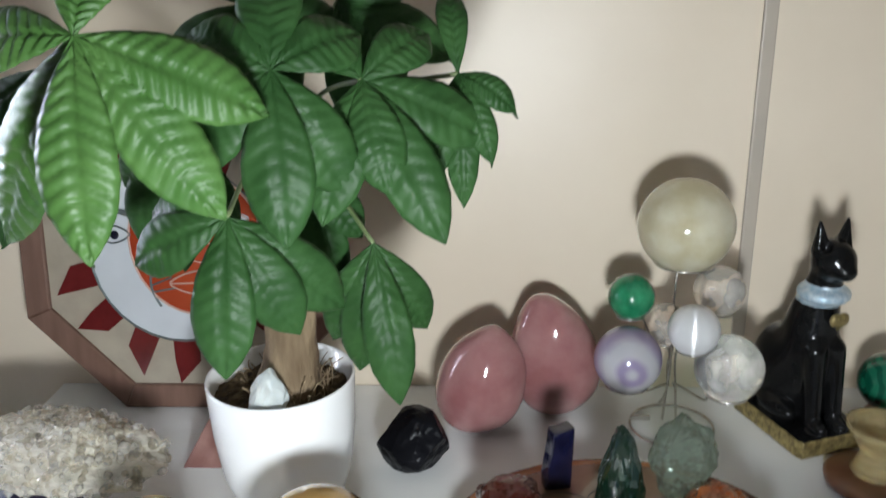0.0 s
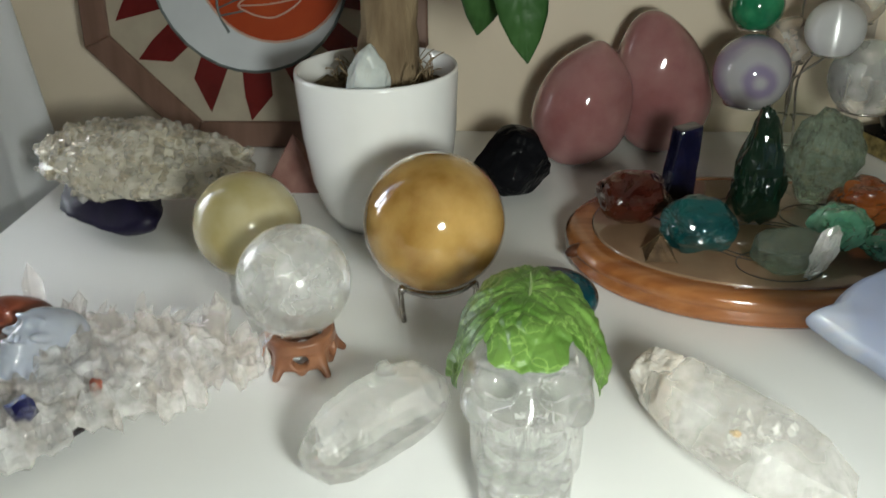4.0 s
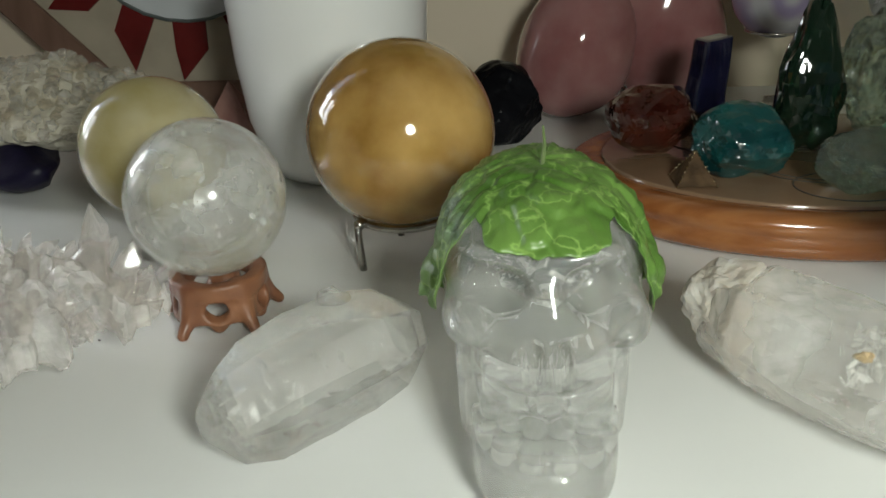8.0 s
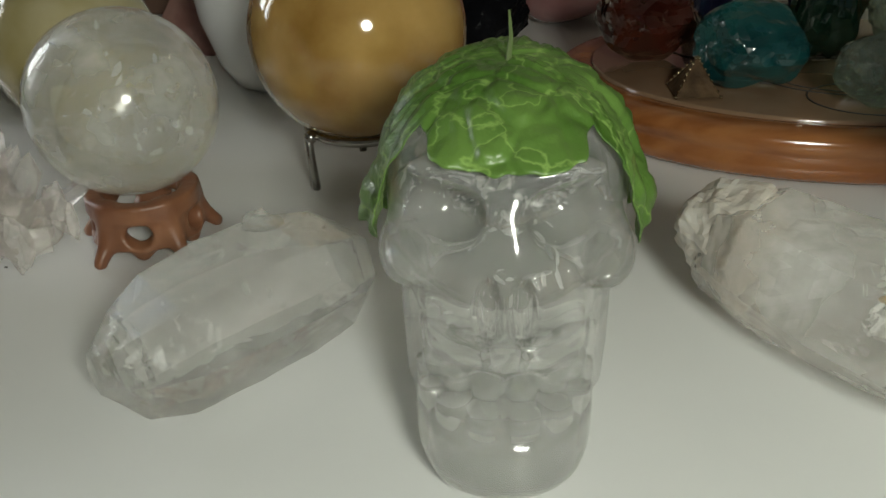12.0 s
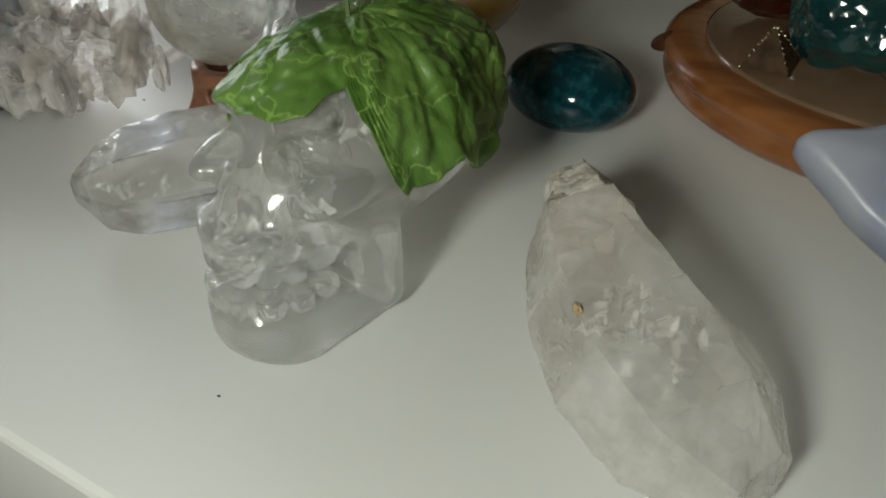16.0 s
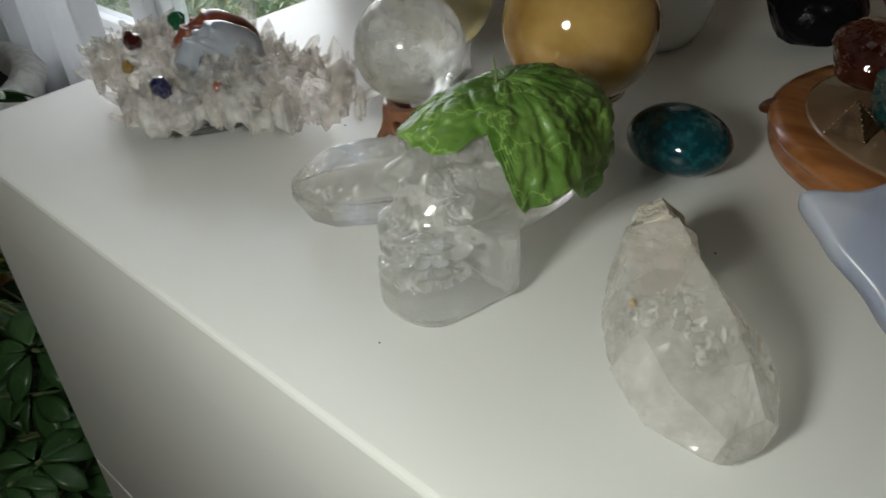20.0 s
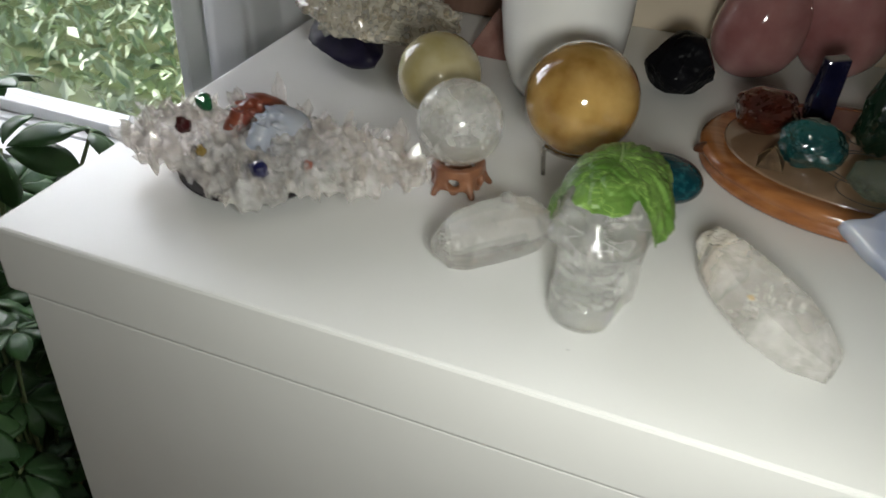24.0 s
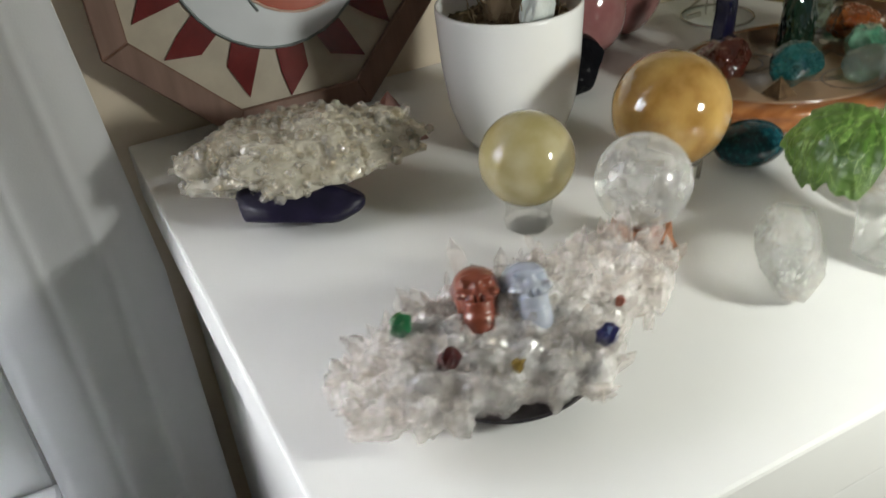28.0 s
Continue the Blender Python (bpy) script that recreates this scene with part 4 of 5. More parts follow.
s3 = [(0.7185, 0.1405, 0.0050, 0.0070, 0.0230), (0.7215, 0.1370, 0.0085, 0.0135, 0.0245), (0.7270, 0.1305, 0.0110, 0.0190, 0.0245), (0.7345, 0.1215, 0.0148, 0.0212, 0.0235)]
root = bent_point([(x - QB[0], y - QB[1], w, h, z) for x, y, w, h, z in s3], 17, 0.0008, 7, turn=0.5)
part("rough_root", root, mat("chalky_quartz", (0.56, 0.47, 0.38), 0.3, (0.72, 0.65, 0.56), 110, sss=0.3, bump=0.8, bscale=260, milky=0.35, coat=0.5, clear=0.2), qz2, "chalky beige root")
veils(qz2, (0.012, -0.010, 0.020), (0.020, 0.014, 0.009), 26, 0.0045, 6)
veils(qz2, (0.003, -0.008, 0.029), (0.009, 0.009, 0.006), 18, 0.0024, 12)
part("ochre_stain", stone(31, 0.0016, 0.0012, 0.0034, 8, 0.2, 3), mat("ochre_iron_stain", (0.46, 0.30, 0.10), 0.6, (0.36, 0.22, 0.07), 300, milky=0.25), qz2, "small ochre iron stain", at=pose(-0.0060, -0.0160, 0.0330, 30, 60, -30))

for x, y, r in ((0.665, 0.039, 0.0004), (0.7325, 0.166, 0.0005), (0.505, 0.155, 0.0005)):
    solid("dust_speck", ball(1.0, 1, r * 1.6, r, r * 0.5), M_DUST, (x, y, TOP + r * 0.45), "tiny dark dust speck on the white top", "speck", "specks on the top")

# ---- teal palm stone, black stone, pink pyramid ----
solid("palm_stone", ball(1.0, 4, 0.0268, 0.0215, 0.0158), M_TEALP, (0.681, 0.2195, TOP + 0.0156), "dark teal polished oval palm stone", "palm stone", rot=(0, 0, -8), smooth=True)
solid("black_obsidian", stone(7, 0.032, 0.029, 0.0270, 17, 0.030, 5, 0.70), M_BLACK, (0.659, 0.409, TOP), "black glassy obsidian chunk with flat broken faces", "obsidian")
pyr = bmesh.new()
bmesh.ops.create_cone(pyr, segments=4, radius1=0.0322, radius2=0.0004, depth=0.040, cap_ends=True)
bmesh.ops.translate(pyr, vec=(0, 0, 0.020), verts=pyr.verts)
bmesh.ops.bevel(pyr, geom=pyr.edges[:], offset=0.0006, segments=1, affect="EDGES")
solid("pyramid", pyr, M_PYR, (0.4885, 0.4195, TOP), "small pale pink stone pyramid", "pyramid", rot=(0, 0, 45))

# ---- two big rose quartz freeforms ----
def rose(seed, sx, sy, sz, loc, tilt):
    bm = ball(1.0, 5)
    for v in bm.verts:
        d = v.co.copy()
        k = 1 + 0.10 * noise.noise(d * 1.1 + Vector((seed, 0, 0)))
        v.co = Vector((d.x * sx * (1 - 0.18 * d.z), d.y * sy, d.z * sz)) * k
    bmesh.ops.rotate(bm, matrix=Euler((0, radians(tilt), 0)).to_matrix(), verts=bm.verts)
    low = min(v.co.z for v in bm.verts)
    bmesh.ops.translate(bm, vec=(0, 0, -low), verts=bm.verts)
    return solid("rose_quartz", bm, M_ROSE, (*loc, TOP), "smooth polished pink rose quartz freeform standing on end", "rose quartz", "rose quartz freeforms", smooth=True)


rose(1, 0.0385, 0.032, 0.0515, (0.715, 0.462), 14)
rose(6, 0.040, 0.031, 0.059, (0.779, 0.492), -8)

# ---- yellow druse on a violet stone ----
def druse(name, sx, sy, sz, n, size, seed, mat_base, mat_cr, label, loc, rot, lift=0.0):
    t = thing(name, loc, label, "quartz cluster", rot=rot)
    rnd = random.Random(seed)
    b = stone(seed, sx, sy, sz, 10, 0.14, 4, 0.78)
    bmesh.ops.translate(b, vec=(0, 0, lift), verts=b.verts)
    bmesh.ops.recalc_face_normals(b, faces=b.faces)
    b.verts.ensure_lookup_table()
    b.normal_update()
    spots = [(v.co.copy(), v.normal.copy()) for v in b.verts if v.normal.z > -0.35]
    part("matrix", b, mat_base, t)
    big = bmesh.new()
    for i in range(n):
        p, nn = rnd.choice(spots)
        d = (nn + Vector((rnd.uniform(-0.6, 0.6), rnd.uniform(-0.6, 0.6), rnd.uniform(-0.2, 0.5)))).normalized()
        s = size * rnd.uniform(0.5, 1.3)
        c = crystal(s * 0.50, s * 1.05, 0.26, i)
        bmesh.ops.transform(c, matrix=Matrix.Translation(p - d * s * 0.5) @ d.to_track_quat("Z", "Y").to_matrix().to_4x4(), verts=c.verts)
        merge(big, c)
    tagged(part("druse_crust", big, mat_cr, t, "tiny glittering quartz points"), kind="stuff")
    return t


solid("violet_stone", stone(12, 0.050, 0.027, 0.018, 9, 0.02, 4, 0.66), M_PURP, (0.376, 0.331, TOP), "dark violet-blue polished stone slab under a druse", "stone", rot=(0, 0, -24), smooth=True)
druse("quartz_druse", 0.082, 0.042, 0.026, 560, 0.0072, 15, M_DRUZEB, M_DRUZE, "pale beige glittering quartz druse resting on a dark stone", (0.393, 0.358, TOP), (4, 0, -15), 0.014)

# ---- big clear quartz cluster on a dark dish with two small skulls ----
solid("dish", lathe([(0.02, 0), (0.06, 0.001), (0.078, 0.010), (0.0795, 0.0115), (0.077, 0.0118), (0.058, 0.004), (0.001, 0.003)], 64, 0.667, 0.667), M_DISH, (0.416, 0.124, TOP),
      "dark glazed round dish under a quartz cluster", "dish", rot=(0, 0, -6), smooth=True)
cluster = thing("quartz_cluster", (0.431, 0.124, TOP + 0.005), "big clear quartz cluster with many points on a dark dish", "quartz cluster", rot=(0, 0, 5))


def f_mound(X, Y, Z):
    f = f_ball(X, Y, Z, (-1, 0, 1.9), (8.2, 3.9, 1.6))
    f = f_or(f, f_ball(X, Y, Z, (5.5, 0.6, 1.9), (4.0, 2.6, 1.1)), 1.0)
    f = f_or(f, f_ball(X, Y, Z, (-5.5, 0.2, 1.7), (4.6, 3.2, 1.2)), 1.0)
    f = f_or(f, f_ball(X, Y, Z, (0.2, -3.7, 1.5), (2.4, 2.2, 1.2)), 0.8)
    return f + 0.35 * np.sin(X * 2.1 + np.sin(Y * 3)) * np.sin(Y * 2.7) + 0.15 * np.sin(X * 5.3 + Y * 4.1)


mound = field_mesh(f_mound, (-11, -7, -0.5), (11, 5, 5), 0.3, "matrix", M_CLUSTB, scale=0.01, smooth=False)
part("matrix", mound, M_CLUSTB, cluster, "cloudy quartz base")
kinds = [mesh_of(crystal(0.22, 1.0, 0.30, s), "crystal_point", M_CLUST) for s in range(6)]
rnd = random.Random(77)
mv = [(v.co.copy(), v.normal.copy()) for v in mound.vertices if v.normal.z > 0.0]
for i in range(292):
    p, nn = rnd.choice(mv)
    d = (nn * 0.7 + Vector((p.x * 5, p.y * 9, 0.35)) + Vector((rnd.uniform(-0.6, 0.6), rnd.uniform(-0.6, 0.6), rnd.uniform(0, 0.4)))).normalized()
    s = rnd.choice((0.007, 0.009, 0.010, 0.012, 0.015)) * rnd.uniform(0.8, 1.2)
    m = Matrix.Translation(p - d * s * 0.35) @ d.to_track_quat("Z", "Y").to_matrix().to_4x4() @ Matrix.Diagonal((s * rnd.uniform(0.6, 1.1), s * rnd.uniform(0.6, 1.1), s * 1.1, 1))
    part("crystal_point", kinds[i % 6], None, cluster, at=m)
for p, d, s, w in (((-0.012, 0.034, 0.025), (-0.1, 0.35, 1), 0.034, 0.33), ((0.006, 0.030, 0.024), (0.3, 0.3, 1), 0.022, 0.4), ((0.083, 0.014, 0.020), (0.1, 0.2, 1), 0.032, 0.32),
                   ((0.092, 0.006, 0.020), (0.5, 0.0, 1), 0.024, 0.4), ((0.095, -0.004, 0.016), (1, -0.1, 0.5), 0.020, 0.4), ((-0.098, -0.015, 0.014), (-1, -0.2, 0.6), 0.022, 0.5), ((-0.04, 0.03, 0.025), (-0.4, 0.4, 1), 0.02, 0.5)):
    dv = Vector(d).normalized()
    part("crystal_point", kinds[0], None, cluster, at=Matrix.Translation(p) @ dv.to_track_quat("Z", "Y").to_matrix().to_4x4() @ Matrix.Diagonal((s * w * 2.2, s * w * 2.2, s, 1)))

small = field_mesh(lambda X, Y, Z: f_skull(X, Y, Z, False), (-3.6, -0.6, -0.2), (3.6, 12.2, 8.6), 0.22, "small_skull", M_RJ, scale=0.0043)
solid("small_skull", small, M_RJ, (0.399, 0.112, TOP + 0.0355), "small carved red jasper skull resting on a quartz cluster", "crystal skull", rot=(-30, 0, -24))
small2 = small.copy()
small2.materials[0] = M_BL
solid("small_skull", small2, M_BL, (0.4255, 0.099, TOP + 0.0365), "small carved pale blue glassy skull resting on a quartz cluster", "crystal skull", rot=(-30, 0, -18))
for name, m, c, s, lab in (("stone_chip", M_CHG, (0.367, 0.139, 0.0335), 0.0065, "small emerald green stone chip on the cluster"), ("stone_chip", M_CHR, (0.375, 0.103, 0.0340), 0.0062, "small dark red stone chip on the cluster"),
                           ("stone_chip", M_CHB, (0.4495, 0.079, 0.0315), 0.0066, "small deep blue stone chip on the cluster"), ("stone_chip", M_CHY, (0.402, 0.084, 0.0335), 0.0040, "small amber stone chip on the cluster"),
                           ("stone_chip", M_RJ, (0.473, 0.099, 0.0325), 0.0032, "small brick red stone chip on the cluster")):
    solid(name, stone(int(c[0] * 1000), s, s * 0.8, s * 1.1, 8, 0.2, 2), m, (c[0], c[1], TOP + c[2]), lab, "stone chip", "chips on the cluster")

# ---- potted money tree ----
PX, PY = 0.567, 0.357
plant = thing("potted_plant", (PX, PY, TOP), "money tree with hand-shaped green leaves in a white pot", "plant")
part("pot", lathe([(0.030, 0.0), (0.0355, 0.002), (0.042, 0.012), (0.0490, 0.034), (0.0530, 0.068), (0.0550, 0.108), (0.0546, 0.1105), (0.0535, 0.111), (0.0522, 0.1095), (0.0505, 0.085), (0.001, 0.084)], 72),
     M_POT, plant, "smooth white glazed pot", smooth=True)
soil = lathe([(0.001, 0.1005), (0.015, 0.101), (0.03, 0.099), (0.043, 0.0965), (0.0508, 0.094), (0.0506, 0.086), (0.001, 0.086)], 48, caps=False)
bmesh.ops.subdivide_edges(soil, edges=soil.edges[:], cuts=2, use_grid_fill=True)
for v in soil.verts:
    if v.co.z > 0.09:
        v.co.z += 0.0035 * noise.noise(v.co * 160) + 0.002 * noise.noise(v.co * 420)
part("soil", soil, M_SOIL, plant, "dark crumbly soil with roots")
tr = tube(curve([(0.004, 0, 0.088), (0.006, 0, 0.105), (0.010, 0.001, 0.14), (0.012, 0.003, 0.19), (0.010, 0.004, 0.24), (0.012, 0.004, 0.285)], 40), [0.027 - 0.007 * min(1, i / 12) - 0.005 * i / 40 for i in range(42)][:41], 20)
for v in tr.verts:
    v.co += Vector((v.co.x - 0.01, v.co.y, 0)).normalized() * (0.0022 * noise.noise(Vector((v.co.x * 150, v.co.y * 150, v.co.z * 35))) + 0.0012 * noise.noise(v.co * 260))
part("trunk", tr, M_BARK, plant, "fibrous brown trunk", smooth=True)
rr = random.Random(5)
for i in range(110):
    a, r = rr.uniform(0, 6.28), rr.uniform(0.014, 0.034)
    p = Vector((0.005 + r * math.cos(a), r * math.sin(a), 0.098))
    q = p + Vector((rr.uniform(-0.012, 0.012), rr.uniform(-0.012, 0.012), rr.uniform(0.002, 0.024)))
    part("root_fibre", tube(curve([p, (p + q) / 2 + Vector((rr.uniform(-0.004, 0.004), 0, 0.004)), q], 8), 0.0005, 4), M_BARK, plant)


def leaflet(hub, tip, width, arch=0.012, face=(0.1, -1.0, 0.55), ripple=0.0040, nu=110, nv=12, waves=12, seed=0):
    """One leaflet from its hub to its tip, folded along the midrib, with raised side veins."""
    h, t = Vector(hub), Vector(tip)
    ax = (t - h)
    ln = ax.length
    ax.normalize()
    n = Vector(face)
    n = (n - ax * n.dot(ax)).normalized()
    side = ax.cross(n)
    bm = bmesh.new()
    g = []
    for i in range(nu + 1):
        u = i / nu
        w = width * 1.04 * float(np.interp(u, (0, 0.06, 0.18, 0.35, 0.5, 0.62, 0.76, 0.88, 0.95, 1), (0.05, 0.20, 0.52, 0.84, 0.98, 1.0, 0.86, 0.54, 0.26, 0.03)))
        c = h + ax * ln * u + n * arch * 4 * u * (1 - u)
        row = []
        for j in range(nv + 1):
            v = 2 * j / nv - 1
            z = 0.10 * w * abs(v) - 0.30 * w * v * v + ripple * (abs(math.sin(math.pi * (u * waves - abs(v) * 1.3))) ** 0.5 - 0.6) * (1 - 0.75 * v * v) * min(1, abs(v) * 4)
            z += 0.10 * w * noise.noise(Vector((u * 5, v * 2, seed)))
            if j == nv // 2:
                z -= 0.0012
            row.append(bm.verts.new(c + side * w * v + n * z))
        g.append(row)
    for i in range(nu):
        for j in range(nv):
            bm.faces.new((g[i][j], g[i + 1][j], g[i + 1][j + 1], g[i][j + 1]))
    bmesh.ops.remove_doubles(bm, verts=bm.verts, dist=0.00005)
    bmesh.ops.recalc_face_normals(bm, faces=bm.faces)
    bmesh.ops.solidify(bm, geom=bm.faces[:], thickness=0.0004)
    return bm


lseed = [0]


def hand_leaf(hub, tips, width=0.0175, young=False, face=(0.1, -1.0, 0.55), root=(0.580, 0.361, 1.06)):
    """A hand-shaped leaf: its stalk from the trunk and its leaflets."""
    o = Vector((PX, PY, TOP))
    h = Vector(hub) - o
    r = Vector(root) - o
    mid = (h + r) / 2 + Vector((0, 0, 0.02))
    stalk = part("leaf_stalk", tube(curve([r, mid, h], 18), 0.0014, 6), M_TWIG, plant, smooth=True)
    for tip in tips:
        lseed[0] += 1
        t = Vector(tip) - o
        part("leaflet", leaflet(h, t, 0.82 * width * (0.75 + 2.2 * (t - h).length), 0.010, face, 0.0034 if young else 0.0016, waves=13 if young else 10, seed=lseed[0]), M_LEAFY if young else M_LEAF, stalk, "bright young leaflet" if young else "", smooth=True)


hand_leaf((0.545, 0.165, 1.174), [(0.548, 0.140, 1.078), (0.600, 0.172, 1.089), (0.620, 0.190, 1.134), (0.472, 0.200, 1.163), (0.550, 0.200, 1.208), (0.455, 0.235, 1.056)], 0.0215, True)
hand_leaf((0.589, 0.207, 1.079), [(0.584, 0.191, 0.995), (0.619, 0.217, 1.009), (0.534, 0.215, 1.050), (0.641, 0.235, 1.017), (0.541, 0.230, 1.074)], 0.021)
hand_leaf((0.616, 0.215, 1.152), [(0.622, 0.195, 1.066), (0.570, 0.210, 1.103), (0.650, 0.225, 1.085), (0.570, 0.235, 1.167), (0.656, 0.250, 1.164), (0.610, 0.260, 1.198)], 0.0225)
hand_leaf((0.656, 0.245, 1.142), [(0.699, 0.228, 1.057), (0.670, 0.225, 1.085), (0.635, 0.220, 1.070), (0.723, 0.265, 1.104), (0.689, 0.280, 1.161), (0.627, 0.280, 1.162)], 0.0205)
hand_leaf((0.705, 0.275, 1.140), [(0.737, 0.270, 1.119), (0.724, 0.262, 1.092), (0.708, 0.262, 1.067), (0.689, 0.260, 1.080), (0.698, 0.310, 1.183)], 0.012)
hand_leaf((0.652, 0.284, 1.038), [(0.666, 0.268, 0.936), (0.637, 0.297, 0.945), (0.681, 0.305, 0.972), (0.620, 0.300, 0.966)], 0.0185)
hand_leaf((0.582, 0.300, 1.177), [(0.533, 0.300, 1.132), (0.606, 0.300, 1.115), (0.641, 0.310, 1.156), (0.621, 0.330, 1.212), (0.553, 0.320, 1.207)], 0.021)
hand_leaf((0.635, 0.310, 1.178), [(0.673, 0.310, 1.132), (0.700, 0.320, 1.142), (0.646, 0.300, 1.104), (0.680, 0.330, 1.189)], 0.02)
hand_leaf((0.454, 0.310, 1.142), [(0.392, 0.330, 1.019), (0.427, 0.320, 1.065), (0.381, 0.330, 1.089), (0.468, 0.310, 1.079)], 0.018)
hand_leaf((0.526, 0.310, 1.103), [(0.497, 0.310, 1.030), (0.524, 0.310, 1.010), (0.561, 0.310, 1.033), (0.492, 0.310, 1.067)], 0.019)
hand_leaf((0.608, 0.310, 1.077), [(0.595, 0.300, 0.982), (0.625, 0.305, 0.996), (0.641, 0.310, 1.033), (0.575, 0.310, 0.994)], 0.0185)
ws = stone(41, 0.0180, 0.0085, 0.0200, 8, 0.05, 4, 0.72)
for v in ws.verts:
    v.co.x *= 1.0 - 0.40 * max(0.0, (v.co.z - 0.006) / 0.028)
solid("white_stone", ws, M_WSTONE, (0.566, 0.318, TOP + 0.094), "pale grey-white rough stone pushed into the plant's soil", "stone", rot=(0, 4, 0))

# ---- octagonal sun and moon glass panel leaning at the wall ----
OS = 0.1225
panel = thing("sun_moon_panel", (0.440, 0.4965, TOP + 0.001), "octagonal brown-framed stained-glass panel with sun and moon", "glass panel", rot=(90 - 8.0, 0, 0))
apo = OS * (1 + math.sqrt(2)) / 2          # local frame: x right, y up from the lower edge, z out of the panel
octa = lambda r: [(r / math.cos(math.pi / 8) * math.cos(math.pi / 8 + k * math.pi / 4), apo + r / math.cos(math.pi / 8) * math.sin(math.pi / 8 + k * math.pi / 4)) for k in range(8)]
outer, inner = octa(apo), octa(apo - 0.0225)
for k in range(8):
    a, b, c, d = outer[k], outer[(k + 1) % 8], inner[(k + 1) % 8], inner[k]
    fb = plate([a, b, c, d], -0.004, 0.0045)
    bmesh.ops.bevel(fb, geom=[e for e in fb.edges if e.verts[0].co.z > 0 and e.verts[1].co.z > 0], offset=0.0012, segments=1, affect="EDGES")
    part("frame_bar", fb, M_FRM, panel, "brown mitred frame bar")
part("back_glass", plate(octa(apo - 0.021), -0.003, -0.0005), M_PANEL, panel, "mottled beige glass")
SR = 0.083
for k in range(14):
    a = 2 * math.pi * (k + 0.5) / 14
    wob = 0.10 if k % 2 else -0.06
    L1 = SR + 0.042
    pts = [(SR * 0.98 * math.cos(a - 0.15), apo + SR * 0.98 * math.sin(a - 0.15)), (0.5 * (SR + L1) * math.cos(a - 0.11), apo + 0.5 * (SR + L1) * math.sin(a - 0.11)),
           (L1 * math.cos(a + wob), apo + L1 * math.sin(a + wob)), (0.5 * (SR + L1) * math.cos(a + 0.12), apo + 0.5 * (SR + L1) * math.sin(a + 0.12)), (SR * 0.98 * math.cos(a + 0.15), apo + SR * 0.98 * math.sin(a + 0.15))]
    part("ray", plate(pts, -0.0005, 0.0012), M_RAY, panel, "dark red glass ray")
disc = [(SR * math.cos(2 * math.pi * k / 64), apo + SR * math.sin(2 * math.pi * k / 64)) for k in range(64)]
part("moon", plate(disc, -0.0005, 0.0018), M_MOON, panel, "pale white glass crescent")
sunp = []
for k in range(48):
    a = 2 * math.pi * k / 48
    x, y = 0.020 + 0.0655 * math.cos(a), apo + 0.012 + 0.070 * math.sin(a)
    q = Vector((x, y - apo))
    if q.length > SR - 0.001:
        q = q.normalized() * (SR - 0.001)
    sunp.append((q.x, q.y + apo))
part("sun", plate(sunp, 0.0018, 0.0028), M_SUNR, panel, "orange-red glass sun")


def lead(points, r=0.0011, z=0.0030, closed=False, m=None):
    part("lead_line", tube([(x, apo + y, z) for x, y, _ in curve([(p[0], p[1], 0) for p in points], 40, closed)], r, 6, closed), m or M_LEAD, panel, smooth=True)


lead([(x, y - apo) for x, y in disc[::4]], 0.0013, 0.0016, True)
lead([(x, y - apo) for x, y in sunp[::4]], 0.0011, 0.0028, True, M_LEADL)
lead([(-0.030, 0.020), (-0.025, 0.0), (-0.028, -0.03), (-0.02, -0.05)])
lead([(-0.074, 0.030), (-0.060, 0.040), (-0.042, 0.036)], 0.0026)
lead([(-0.075, 0.018), (-0.060, 0.026), (-0.044, 0.018), (-0.060, 0.010)], 0.0009, closed=True)
lead([(-0.028, -0.022), (-0.012, -0.018)], 0.0008)
lead([(-0.028, -0.030), (-0.008, -0.022)], 0.0008)
lead([(-0.026, -0.036), (-0.004, -0.032)], 0.0008)
lead([(-0.030, 0.045), (-0.010, 0.055), (0.008, 0.048)], 0.0028, 0.0034)
lead([(-0.028, 0.028), (-0.012, 0.036), (0.004, 0.030), (-0.012, 0.023)], 0.0008, 0.0034, True, M_LEADL)
lead([(0.036, 0.032), (0.052, 0.038), (0.066, 0.030), (0.052, 0.025)], 0.0008, 0.0034, True, M_LEADL)
lead([(0.010, 0.050), (0.014, 0.010), (0.004, 0.000), (0.020, -0.008), (0.034, 0.002), (0.026, 0.012)], 0.0008, 0.0034, False, M_LEADL)
lead([(-0.010, -0.028), (0.016, -0.016), (0.044, -0.022), (0.018, -0.038)], 0.0008, 0.0034, True, M_LEADL)
lead([(-0.010, -0.028), (0.016, -0.027), (0.044, -0.022)], 0.0007, 0.0034, False, M_LEADL)
for x, y, a, b in ((-0.012, 0.0295, 0.0165, 0.0062), (0.052, 0.0315, 0.0150, 0.0058), (-0.060, 0.0180, 0.0145, 0.0070)):
    part("eye_white", plate([(x + a * math.cos(k * 0.2618), apo + y + b * math.sin(k * 0.2618)) for k in range(24)], 0.0018, 0.0031), M_MOON, panel, "white glass eye")
for x, y, m in ((-0.058, 0.0175, M_NAVY), (-0.011, 0.0295, M_BLACK), (0.052, 0.031, M_BLACK)):
    part("glass_bead", ball(0.0042, 3, 1, 1, 0.4), m, panel, smooth=True, at=pose(x, apo + y, 0.0034))

